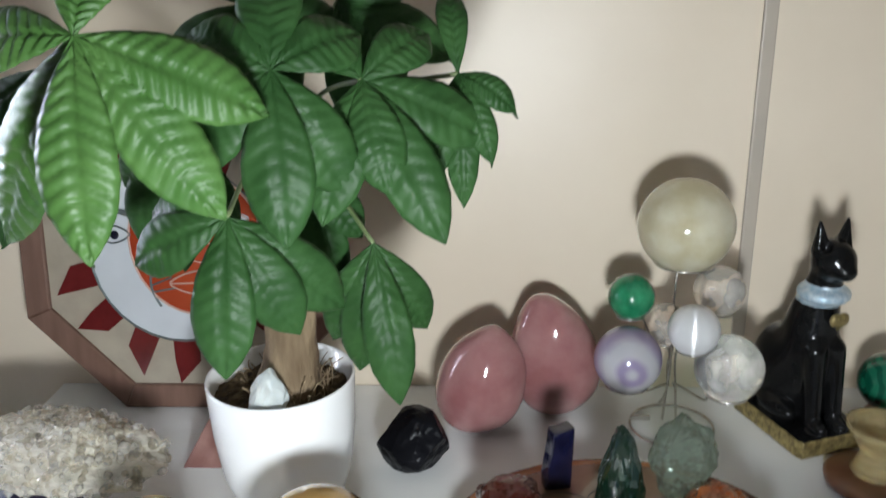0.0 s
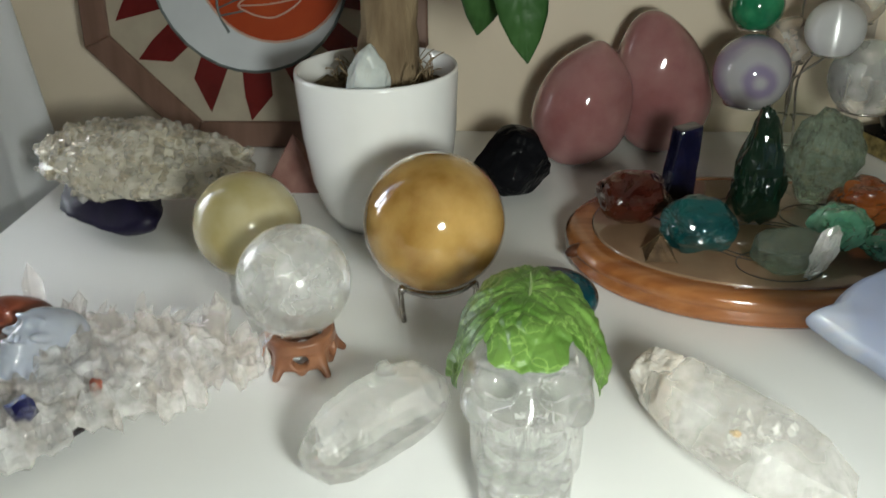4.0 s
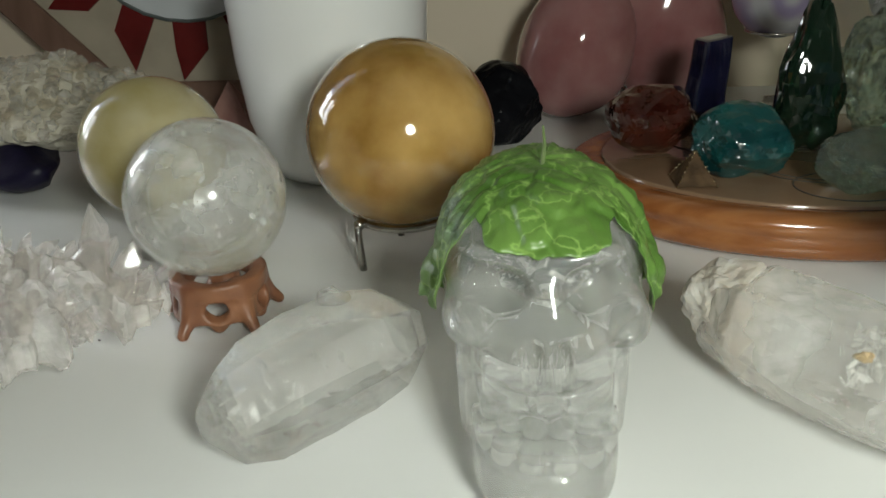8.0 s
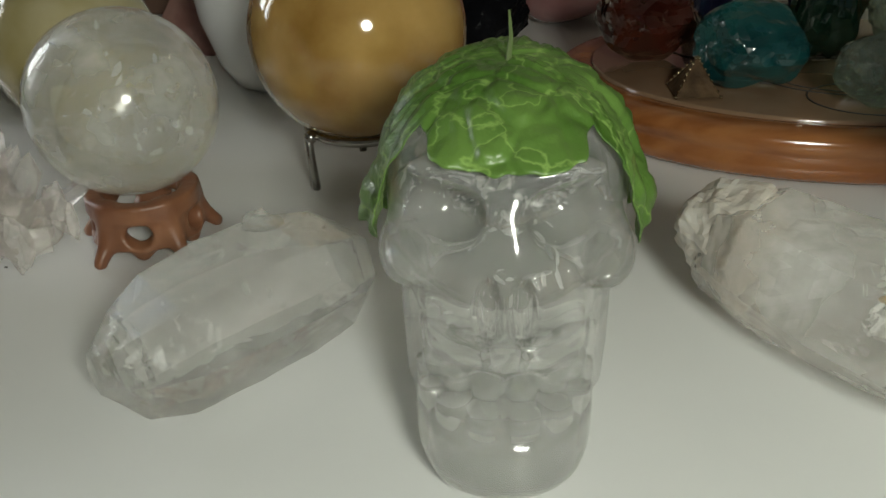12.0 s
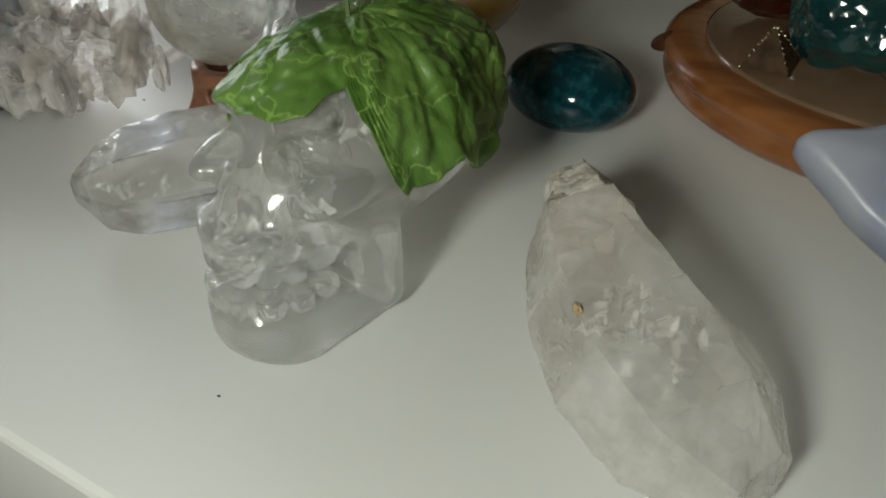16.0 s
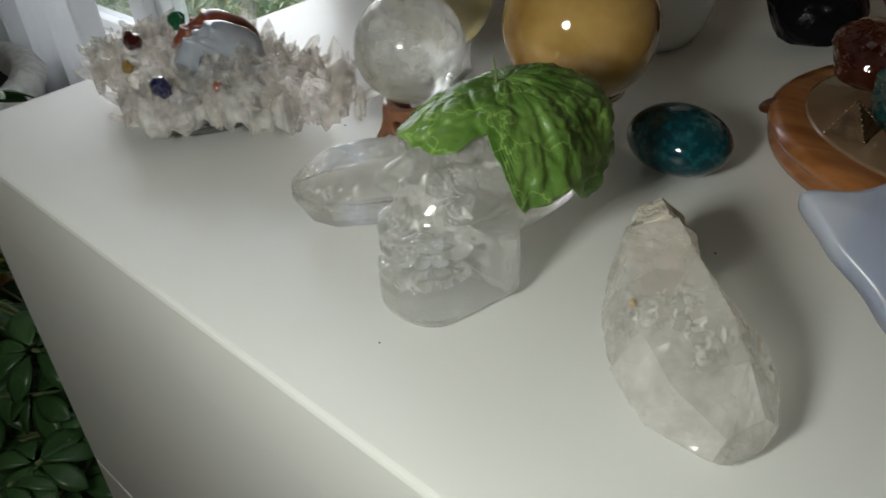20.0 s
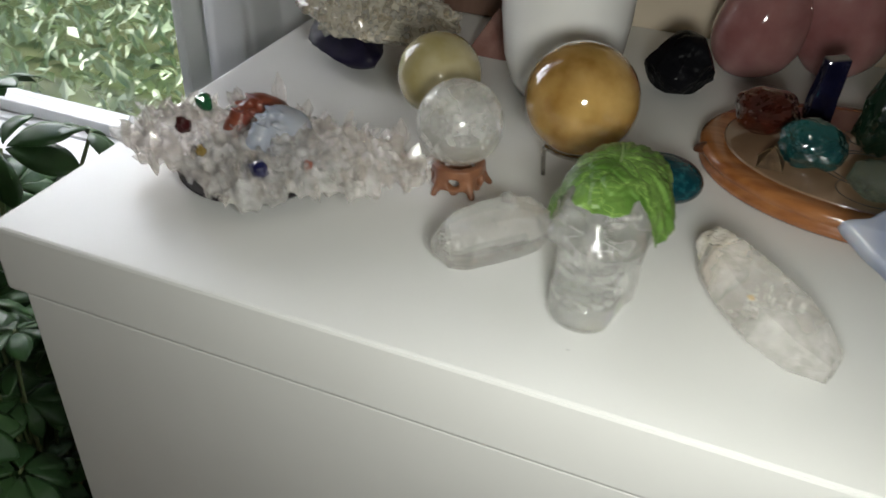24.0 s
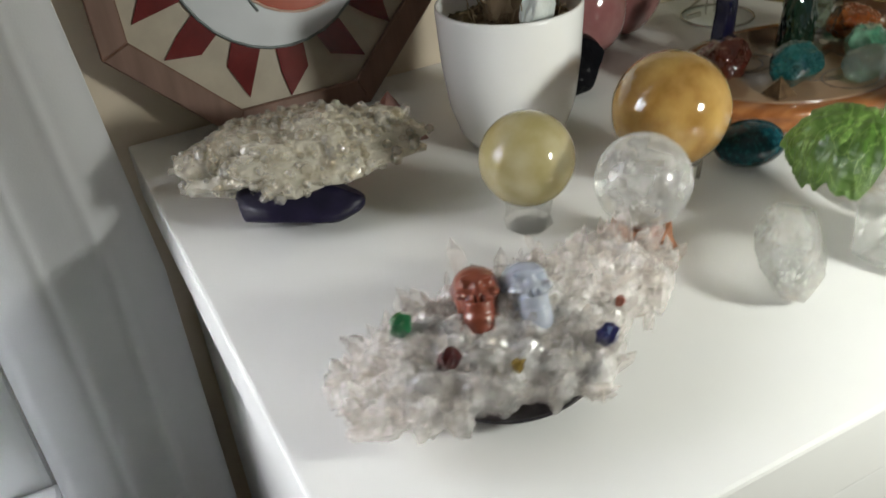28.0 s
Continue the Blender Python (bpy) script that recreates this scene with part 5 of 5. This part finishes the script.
# ---- wire tree with seven balls ----
tree = thing("wire_stand", (0.882, 0.468, TOP), "silver wire tree holding several stone balls", "stand")
part("base_ring", tube([(0.036 * math.cos(i * 0.19635), 0.036 * math.sin(i * 0.19635), 0.0016) for i in range(32)], 0.0013, 6, True), M_WIRE, tree, smooth=True)
part("name_plate", box(-0.036, -0.018, 0.004, 0.006, 0.004, 0.009, 0.0005), M_WIRE, tree, "tiny silver plate")


def tree_ball(c, r, m, label, name="stone_ball"):
    solid(name, ball(r, 4), m, c, label, "stone ball", "balls on the wire stand", smooth=True)
    q = Vector(c) - Vector((0.882, 0.468, TOP))
    rr_ = 0.62 * r
    zz = q.z - math.sqrt(r * r - rr_ * rr_) - 0.0010
    part("holder_ring", tube([(q.x + rr_ * math.cos(i * 0.314), q.y + rr_ * math.sin(i * 0.314), zz) for i in range(20)], 0.0010, 6, True), M_WIRE, tree, smooth=True)
    s = 1 if q.x > 0 else -1
    sx = max(-rr_, min(rr_, -q.x))
    ed = Vector((q.x + sx, q.y + math.sqrt(rr_ * rr_ - sx * sx), zz))
    base = Vector((0.006 * s, 0.0355 * (1 if abs(q.x) < 0.02 else 0.3), 0.0016))
    part("stem", tube(curve([base, (0.004 * s, 0.012, 0.03), (0.003 * s, 0.014, max(0.02, ed.z * 0.6)), ed + Vector((0, 0.003, -0.008)), ed], 30), 0.0010, 6), M_WIRE, tree, smooth=True)


tree_ball((0.880, 0.462, 0.990), 0.0388, M_CREAM, "large cream-yellow calcite ball on top of the wire stand", "cream_ball")
tree_ball((0.8405, 0.466, 0.926), 0.0196, M_GREENS, "small dark green polished stone ball")
tree_ball((0.835, 0.436, 0.883), 0.0280, M_AGATE, "grey and violet banded agate ball")
tree_ball((0.881, 0.414, 0.920), 0.0201, M_SELEN, "white satiny cat's-eye stone ball")
tree_ball((0.913, 0.421, 0.883), 0.0274, mat("clear_rock_ball", (0.9, 0.91, 0.9), 0.05, trans=1.0, ior=1.3, milky=0.25), "clear rock crystal ball")
tree_ball((0.912, 0.4645, 0.932), 0.0213, mat("smoky_ball", (0.8, 0.74, 0.68), 0.05, trans=1.0, ior=1.3, milky=0.2), "pale smoky clear quartz ball")
tree_ball((0.872, 0.474, 0.897), 0.0185, mat("pink_clear_ball", (0.85, 0.76, 0.70), 0.05, trans=1.0, ior=1.3, milky=0.2), "small pale pinkish clear stone ball")

# ---- black cat statue ----
def f_cat(X, Y, Z):
    aX = np.abs(X)
    f = f_ball(X, Y, Z, (0, 2.6, 5.0), (3.1, 3.7, 4.3))
    f = f_or(f, f_ball(X, Y, Z, (0, 0.2, 8.0), (2.5, 2.6, 5.6)), 1.2)
    f = f_or(f, f_rod(X, Y, Z, (0, -0.3, 11.5), (0, -0.9, 15.2), 1.75, 1.45), 0.8)
    f = f_or(f, f_ball(X, Y, Z, (0, -1.4, 16.3), (1.85, 2.0, 1.75)), 0.4)
    f = f_or(f, f_ball(X, Y, Z, (0, -3.0, 15.8), (0.95, 0.9, 0.75)), 0.4)
    f = f_or(f, f_rod(aX, Y, Z, (1.15, -1.0, 17.2), (1.5, -0.9, 19.6), 0.85, 0.12), 0.25)
    f = f_cut(f, f_rod(aX, Y, Z, (1.25, -1.75, 17.6), (1.5, -1.35, 19.0), 0.45, 0.1), 0.15)
    f = f_or(f, f_rod(aX, Y, Z, (1.1, -1.9, 8.5), (1.15, -2.7, 2.4), 0.95, 0.75), 0.5)
    f = f_or(f, f_ball(aX, Y, Z, (1.15, -3.4, 2.2), (0.8, 1.2, 0.6)), 0.3)
    f = f_or(f, f_ball(aX, Y, Z, (2.5, 0.8, 2.6), (1.1, 2.6, 1.0)), 0.5)
    f = f_or(f, f_rod(X, Y, Z, (2.8, 5.0, 2.1), (3.1, -0.5, 2.0), 0.5), 0.3)
    f = f_or(f, np.maximum(np.maximum(aX + 0.42 * np.abs(Y - 0.6) - 5.6, aX - 3.7), np.maximum(np.abs(Y - 0.6) - 5.2, np.abs(Z - 0.95) - 0.85)), 0.15)
    f = f_or(f, f_ball(X, Y, Z, (0, -0.75, 13.3), (2.35, 2.25, 0.95)), 0.15)
    f = f_or(f, f_ball(aX, Y, Z, (0.42, -3.05, 11.7), (0.62, 0.35, 0.6)), 0.1)
    f = f_or(f, f_rod(X, Y, Z, (0, -3.0, 11.6), (0, -2.95, 10.8), 0.5, 0.15), 0.2)
    return f


def cat_paint(x, y, z):
    p = np.zeros(len(x))
    p[(z < 1.7)] = 1
    p[(np.abs(z - 13.3) < 0.85) & (y < 3)] = 2
    p[(y < -2.75) & (z > 10.5) & (z < 12.4)] = 1
    return p


solid("cat_statue", field_mesh(f_cat, (-4.4, -6.5, -0.3), (4.4, 8, 20.3), 0.2, "cat_statue", [M_CAT, M_CATG, M_CATB], cat_paint, 0.0100), None, (0.992, 0.466, TOP),
      "glossy black seated cat statue with collar and gold base", "statue", rot=(0, 0, 20)).scale = (0.90, 0.92, 1.0)

# ---- malachite ball and yellow glass on wood at the far end ----
solid("malachite_ball", ball(0.0255, 4), M_MALA, (1.060, 0.461, TOP + 0.050), "dark green malachite ball on a carved stand", "stone ball", smooth=True)
st2 = bpy.data.objects["carved_stand"].data
ob = new("carved_stand", st2.copy())
ob.data.materials[0] = mat("pinkish_brown_carving", (0.30, 0.17, 0.13), 0.5, (0.38, 0.24, 0.19), 50, bump=0.5)
ob.matrix_basis = pose(1.060, 0.461, TOP) @ Matrix.Diagonal((0.9, 0.9, 1.0, 1))
tagged(ob, "small pinkish-brown carved stand under a green ball", "stand")
solid("wood_disc", lathe([(0.03, 0), (0.036, 0.002), (0.037, 0.007), (0.034, 0.010), (0.001, 0.0102)], 40), mat("dark_turned_wood", (0.13, 0.055, 0.025), 0.3, (0.2, 0.09, 0.045), 30, coat=0.3), (1.022, 0.385, TOP),
      "dark brown turned wooden disc under yellow glass", "coaster", smooth=True)
solid("yellow_glass_vessel", lathe([(0.016, 0), (0.019, 0.004), (0.014, 0.014), (0.013, 0.020), (0.021, 0.034), (0.026, 0.041), (0.0262, 0.044), (0.024, 0.044), (0.019, 0.036), (0.001, 0.026)], 32), M_CITR, (1.022, 0.385, TOP + 0.0102),
      "small flared yellow glass cup on a wooden disc", "cup", smooth=True)

# ---- oval wooden board with stones ----
BX, BY = 0.8130, 0.299
board = thing("wooden_board", (BX, BY, TOP), "oval varnished orange-brown board with a glass inset", "board")
part("board", lathe([(0.90, 0), (0.955, 0.001), (0.985, 0.004), (0.992, 0.008), (0.972, 0.0105), (0.985, 0.0125), (1.0, 0.0155), (0.992, 0.0185), (0.965, 0.0205), (0.90, 0.0212), (0.86, 0.0208), (0.001, 0.0208)], 96, 0.1200, 0.0905), M_WOODB, board, smooth=True)
part("inset", lathe([(0.855, 0.0209), (0.855, 0.0222), (0.845, 0.0225), (0.001, 0.0225)], 96, 0.1200, 0.0905, caps=False), M_INSET, board, "pinkish-brown glassy inset", smooth=True)
part("knot", ball(1.0, 3, 0.0085, 0.005, 0.004), M_WOODD, board, "dark wood knot", smooth=True, at=pose(-0.1130, -0.022, 0.016, 0, -20, 10))
part("knot", ball(1.0, 3, 0.006, 0.004, 0.003), M_WOODD, board, "dark wood knot", smooth=True, at=pose(0.097, 0.04, 0.0195))
for cx, cy, r in ((0, -0.02, 0.035), (0, -0.02, 0.030), (0.0, -0.052, 0.024), (-0.04, 0.02, 0.024), (0.045, 0.015, 0.026), (0.0, 0.03, 0.02), (-0.045, 0.02, 0.019)):
    part("drawn_ring", tube([(cx + r * math.cos(i * 0.13963), cy + 0.8 * r * math.sin(i * 0.13963), 0.0226) for i in range(45)], 0.0004, 4, True), M_INK, board, "thin dark drawn ring")
T2 = TOP + 0.0223
G2 = "stones on the board"
solid("rough_stone", stone(51, 0.0235, 0.020, 0.0185, 18, 0.06, 4, 0.78), M_GARN, (0.735, 0.305, T2), "dark red glossy rough stone", "stone", G2)
nb = box(-0.0095, 0.0095, -0.0065, 0.0065, 0.0, 0.050, 0.0022)
bmesh.ops.subdivide_edges(nb, edges=nb.edges[:], cuts=4, use_grid_fill=True)
for v in nb.verts:
    v.co.x *= 1.1 - 5 * v.co.z
    v.co.z += (0.18 * v.co.x) * v.co.z / 0.05
    v.co += Vector((noise.noise(v.co * 90), noise.noise(v.co * 90 + Vector((4, 0, 0))), 0)) * 0.0012
solid("rough_stone", nb, M_NAVY, (0.771, 0.347, T2), "dark navy blue upright polished stone", "stone", G2, rot=(0, 4, 20))
solid("rough_stone", stone(53, 0.0235, 0.0150, 0.0190, 12, 0.05, 4, 0.76), M_TEALR, (0.770, 0.264, T2), "rough teal blue-green apatite chunk", "stone", G2, rot=(0, 0, -10))
wp = thing("bead_pyramid", (0.746, 0.2565, T2), "tiny dark glassy pyramid edged with dull gold beads", "pyramid")
corner = [(0.0125 * math.cos(math.pi / 4 + i * math.pi / 2), 0.0125 * math.sin(math.pi / 4 + i * math.pi / 2), 0.0012) for i in range(4)]
pb = bmesh.new()
base = [pb.verts.new(c) for c in corner]
apex = pb.verts.new((0, 0, 0.0150))
pb.faces.new(base[::-1])
for i in range(4):
    pb.faces.new((base[i], base[(i + 1) % 4], apex))
part("body", pb, mat("dark_brown_glassy_resin", (0.045, 0.026, 0.013), 0.55, (0.10, 0.06, 0.03), 160, ior=1.2, bump=0.8, bscale=300), wp)
bead = mesh_of(ball(0.0007, 1), "bead", [mat("dull_gold_bead", (0.42, 0.33, 0.20), 0.25, metal=1.0)], True)
for i in range(4):
    for k in range(8):
        part("bead", bead, None, wp, at=Matrix.Translation(Vector(corner[i]).lerp(Vector((0, 0, 0.0156)), k / 7.5)))


def tall_stone(seed, r, h, top, m, loc, label, rot=(0, 0, 0)):
    """An upright broken piece that narrows to its top."""
    b = stone(seed, r, r * 0.8, h / 2, 18, 0.10, 4, 0.78)
    for v in b.verts:
        k = 1 - (1 - top) * max(0.0, v.co.z / h)
        v.co.x *= k
        v.co.y *= k
    return solid("rough_stone", b, m, loc, label, "stone", G2, rot=rot)


tall_stone(54, 0.0235, 0.080, 0.34, M_DKGRN, (0.811, 0.306, T2), "tall dark green glassy stone narrowing upwards")
tall_stone(55, 0.0245, 0.068, 0.90, M_PRAS, (0.859, 0.337, T2), "upright pale green glassy broken chunk", (0, 3, 0))
solid("rough_stone", stone(56, 0.0225, 0.0175, 0.0150, 14, 0.12, 4, 0.8), M_CARN, (0.881, 0.307, T2), "bright orange carnelian rough chunk", "stone", G2, rot=(0, 0, -20))
solid("rough_stone", stone(57, 0.0115, 0.0100, 0.0085, 10, 0.12, 3, 0.8), M_BRWN, (0.908, 0.296, T2), "small brown translucent stone", "stone", G2)
solid("rough_stone", stone(58, 0.0190, 0.0150, 0.0150, 14, 0.08, 4, 0.78), M_FLUO, (0.851, 0.268, T2), "green fluorite rough chunk", "stone", G2)
solid("rough_stone", stone(59, 0.0150, 0.0120, 0.0085, 12, 0.14, 4, 0.8), M_FLUO, (0.876, 0.256, T2), "low green fluorite rough piece", "stone", G2)
gl = thing("glassy_stone", (0.814, 0.237, T2), "clear greenish glassy stone with a white crystal", "stone", G2)
part("body", stone(60, 0.0215, 0.0130, 0.0155, 14, 0.06, 4, 0.76), M_PRAS, gl)
part("white_crystal", stone(61, 0.0060, 0.0050, 0.0150, 12, 0.25, 3, 0.8), M_QUARTZM, gl, "white sparkling crystal", at=pose(0.008, -0.010, 0.003, 0, 22, 0))

# ---- pale blue chalcedony slab leaning by the board ----
SA, E1, E2 = Vector((0.785, 0.1135, 0.863)), Vector((0.864, 0.504, -0.015)).normalized(), Vector((0.406, -0.713, -0.572)).normalized()
E3 = E1.cross(E2).normalized()
if E3.z > 0:
    E3 = -E3
ol = curve([(-0.001, 0.001, 0), (0.013, -0.0005, 0), (0.027, -0.0055, 0), (0.050, -0.008, 0), (0.12, -0.006, 0), (0.195, 0.0, 0), (0.215, 0.04, 0), (0.19, 0.088, 0), (0.135, 0.112, 0), (0.085, 0.098, 0), (0.060, 0.079, 0), (0.042, 0.064, 0), (0.031, 0.052, 0), (0.0225, 0.039, 0), (0.0140, 0.0265, 0), (0.0055, 0.0145, 0)], 120, True)
sb = bmesh.new()
rings = []
for k, (w, d) in enumerate(((0.0, 0.0), (0.7, 0.0), (0.965, 0.0001), (0.992, 0.0012), (1.0, 0.004), (0.995, 0.009), (0.98, 0.0112), (0.7, 0.0115), (0.0, 0.0115))):
    c = Vector((0.11, 0.045, 0))
    row = []
    for i, p in enumerate(ol):
        q = c + (Vector((p.x, p.y, 0)) - c) * w * (1 + 0.012 * noise.noise(Vector((p.x * 90, p.y * 90, 1))))
        row.append(sb.verts.new(SA + E1 * q.x + E2 * q.y + E3 * d - SA * 0))
        if w == 0.0:
            break
    rings.append(row)
n = len(ol)
for a, b in zip(rings, rings[1:]):
    for i in range(n):
        j = (i + 1) % n
        if len(a) == 1:
            sb.faces.new((a[0], b[i], b[j]))
        elif len(b) == 1:
            sb.faces.new((a[i], b[0], a[j]))
        else:
            sb.faces.new((a[i], a[j], b[j], b[i]))
zl = min(v.co.z for v in sb.verts) - TOP
bmesh.ops.translate(sb, vec=(0, 0, -zl), verts=sb.verts)
solid("chalcedony_slab", sb, M_LACE, (0, 0, 0), "pale blue banded chalcedony slab leaning beside the board", "stone slab", smooth=True)
quartz_point("glass_point", (0.868, 0.072, 0.82), (0.842, 0.082, 0.81), 0.008, 1.0, "small pale golden crystal point near the edge", M_CITR, 14)

# ---- beside the dresser: houseplant, cat bed, box ----
def house_leaf(seed, n=7, size=0.056):
    """A fan of drooping glossy leaflets round one stalk end."""
    out = bmesh.new()
    r = random.Random(seed)
    for k in range(n):
        a = 2 * math.pi * k / n + r.uniform(-0.2, 0.2)
        ln = size * r.uniform(0.8, 1.15)
        tip = (ln * math.cos(a), ln * math.sin(a), -0.35 * ln + r.uniform(-0.01, 0.01))
        merge(out, leaflet((0.006 * math.cos(a), 0.006 * math.sin(a), 0), tip, ln * 0.24, 0.008, (0, 0, 1), 0.0004, 12, 4, 5, k))
    return mesh_of(out, "leaf", M_HLEAF, True)


schef = thing("houseplant", (0.02, 0.16, 0.0), "bushy green umbrella plant in a terracotta pot", "plant")
part("pot", lathe([(0.09, 0), (0.10, 0.004), (0.135, 0.22), (0.15, 0.222), (0.152, 0.26), (0.146, 0.262), (0.130, 0.225), (0.001, 0.215)], 48), M_TERRA, schef, "big terracotta pot", smooth=True)
part("soil", lathe([(0.001, 0.232), (0.128, 0.230), (0.128, 0.22), (0.001, 0.22)], 32, caps=False), M_SOIL, schef)
fans = [house_leaf(s, 7 + s % 2) for s in range(5)]
r8 = random.Random(21)
for i in range(120):
    x, y = r8.uniform(-0.26, 0.185), r8.uniform(-0.22, 0.17)
    z = r8.uniform(0.27, 0.60) - 0.35 * abs(x + 0.02) * 0.5
    if i % 4 == 0:
        z = min(0.70, z + 0.16)
    stalk = part("leaf_stalk", tube(curve([(x * 0.2, y * 0.2, 0.225), (x * 0.5, y * 0.5, 0.1 + z * 0.6), (x, y, z)], 10), 0.0022, 5), M_TWIG, schef, smooth=True)
    part("leaf", fans[i % 5], None, stalk, at=pose(x, y, z, r8.uniform(-30, 30), r8.uniform(-30, 30), r8.uniform(0, 360)) @ Matrix.Diagonal((r8.uniform(0.8, 1.15),) * 3 + (1,)))

bed = thing("cat_tree", (-0.60, 0.10, -0.0), "dark plush cat tree with a white fur rim", "cat tree")
part("base", box(-0.22, 0.22, -0.16, 0.16, 0.0, 0.04, 0.01), M_PLUSH, bed)
part("post", lathe([(0.045, 0.04), (0.045, 0.42)], 24), M_SISAL, bed, "sisal wrapped post", smooth=True)
part("basket", lathe([(0.10, 0.41), (0.19, 0.42), (0.225, 0.47), (0.235, 0.535), (0.215, 0.54), (0.17, 0.45), (0.001, 0.44)], 40), M_PLUSH, bed, "dark plush basket", smooth=True)
fur = tube([(0.222 * math.cos(i * 0.1309), 0.222 * math.sin(i * 0.1309), 0.542) for i in range(48)], 0.026, 12, True)
for v in fur.verts:
    v.co += Vector((noise.noise(v.co * 90), noise.noise(v.co * 90 + Vector((5, 0, 0))), noise.noise(v.co * 90 + Vector((0, 7, 0))))) * 0.010
part("fur_rim", fur, M_FUR, bed, "fluffy white fur rim", smooth=True)
bowl = lathe([(0.05, 0), (0.09, 0.02), (0.115, 0.07), (0.12, 0.11), (0.114, 0.11), (0.108, 0.07), (0.001, 0.015)], 40)
solid("yellow_bowl", bowl, M_YBOWL, (-0.30, 0.02, 0.34), "yellow plastic bowl standing on a cardboard box", "bowl", rot=(0, 0, 20), smooth=True)
solid("cardboard_box", box(-0.09, 0.09, -0.14, 0.14, 0.0, 0.34, 0.002), M_CARD, (-0.30, 0.02, 0.0), "plain brown cardboard box on the floor", "box")
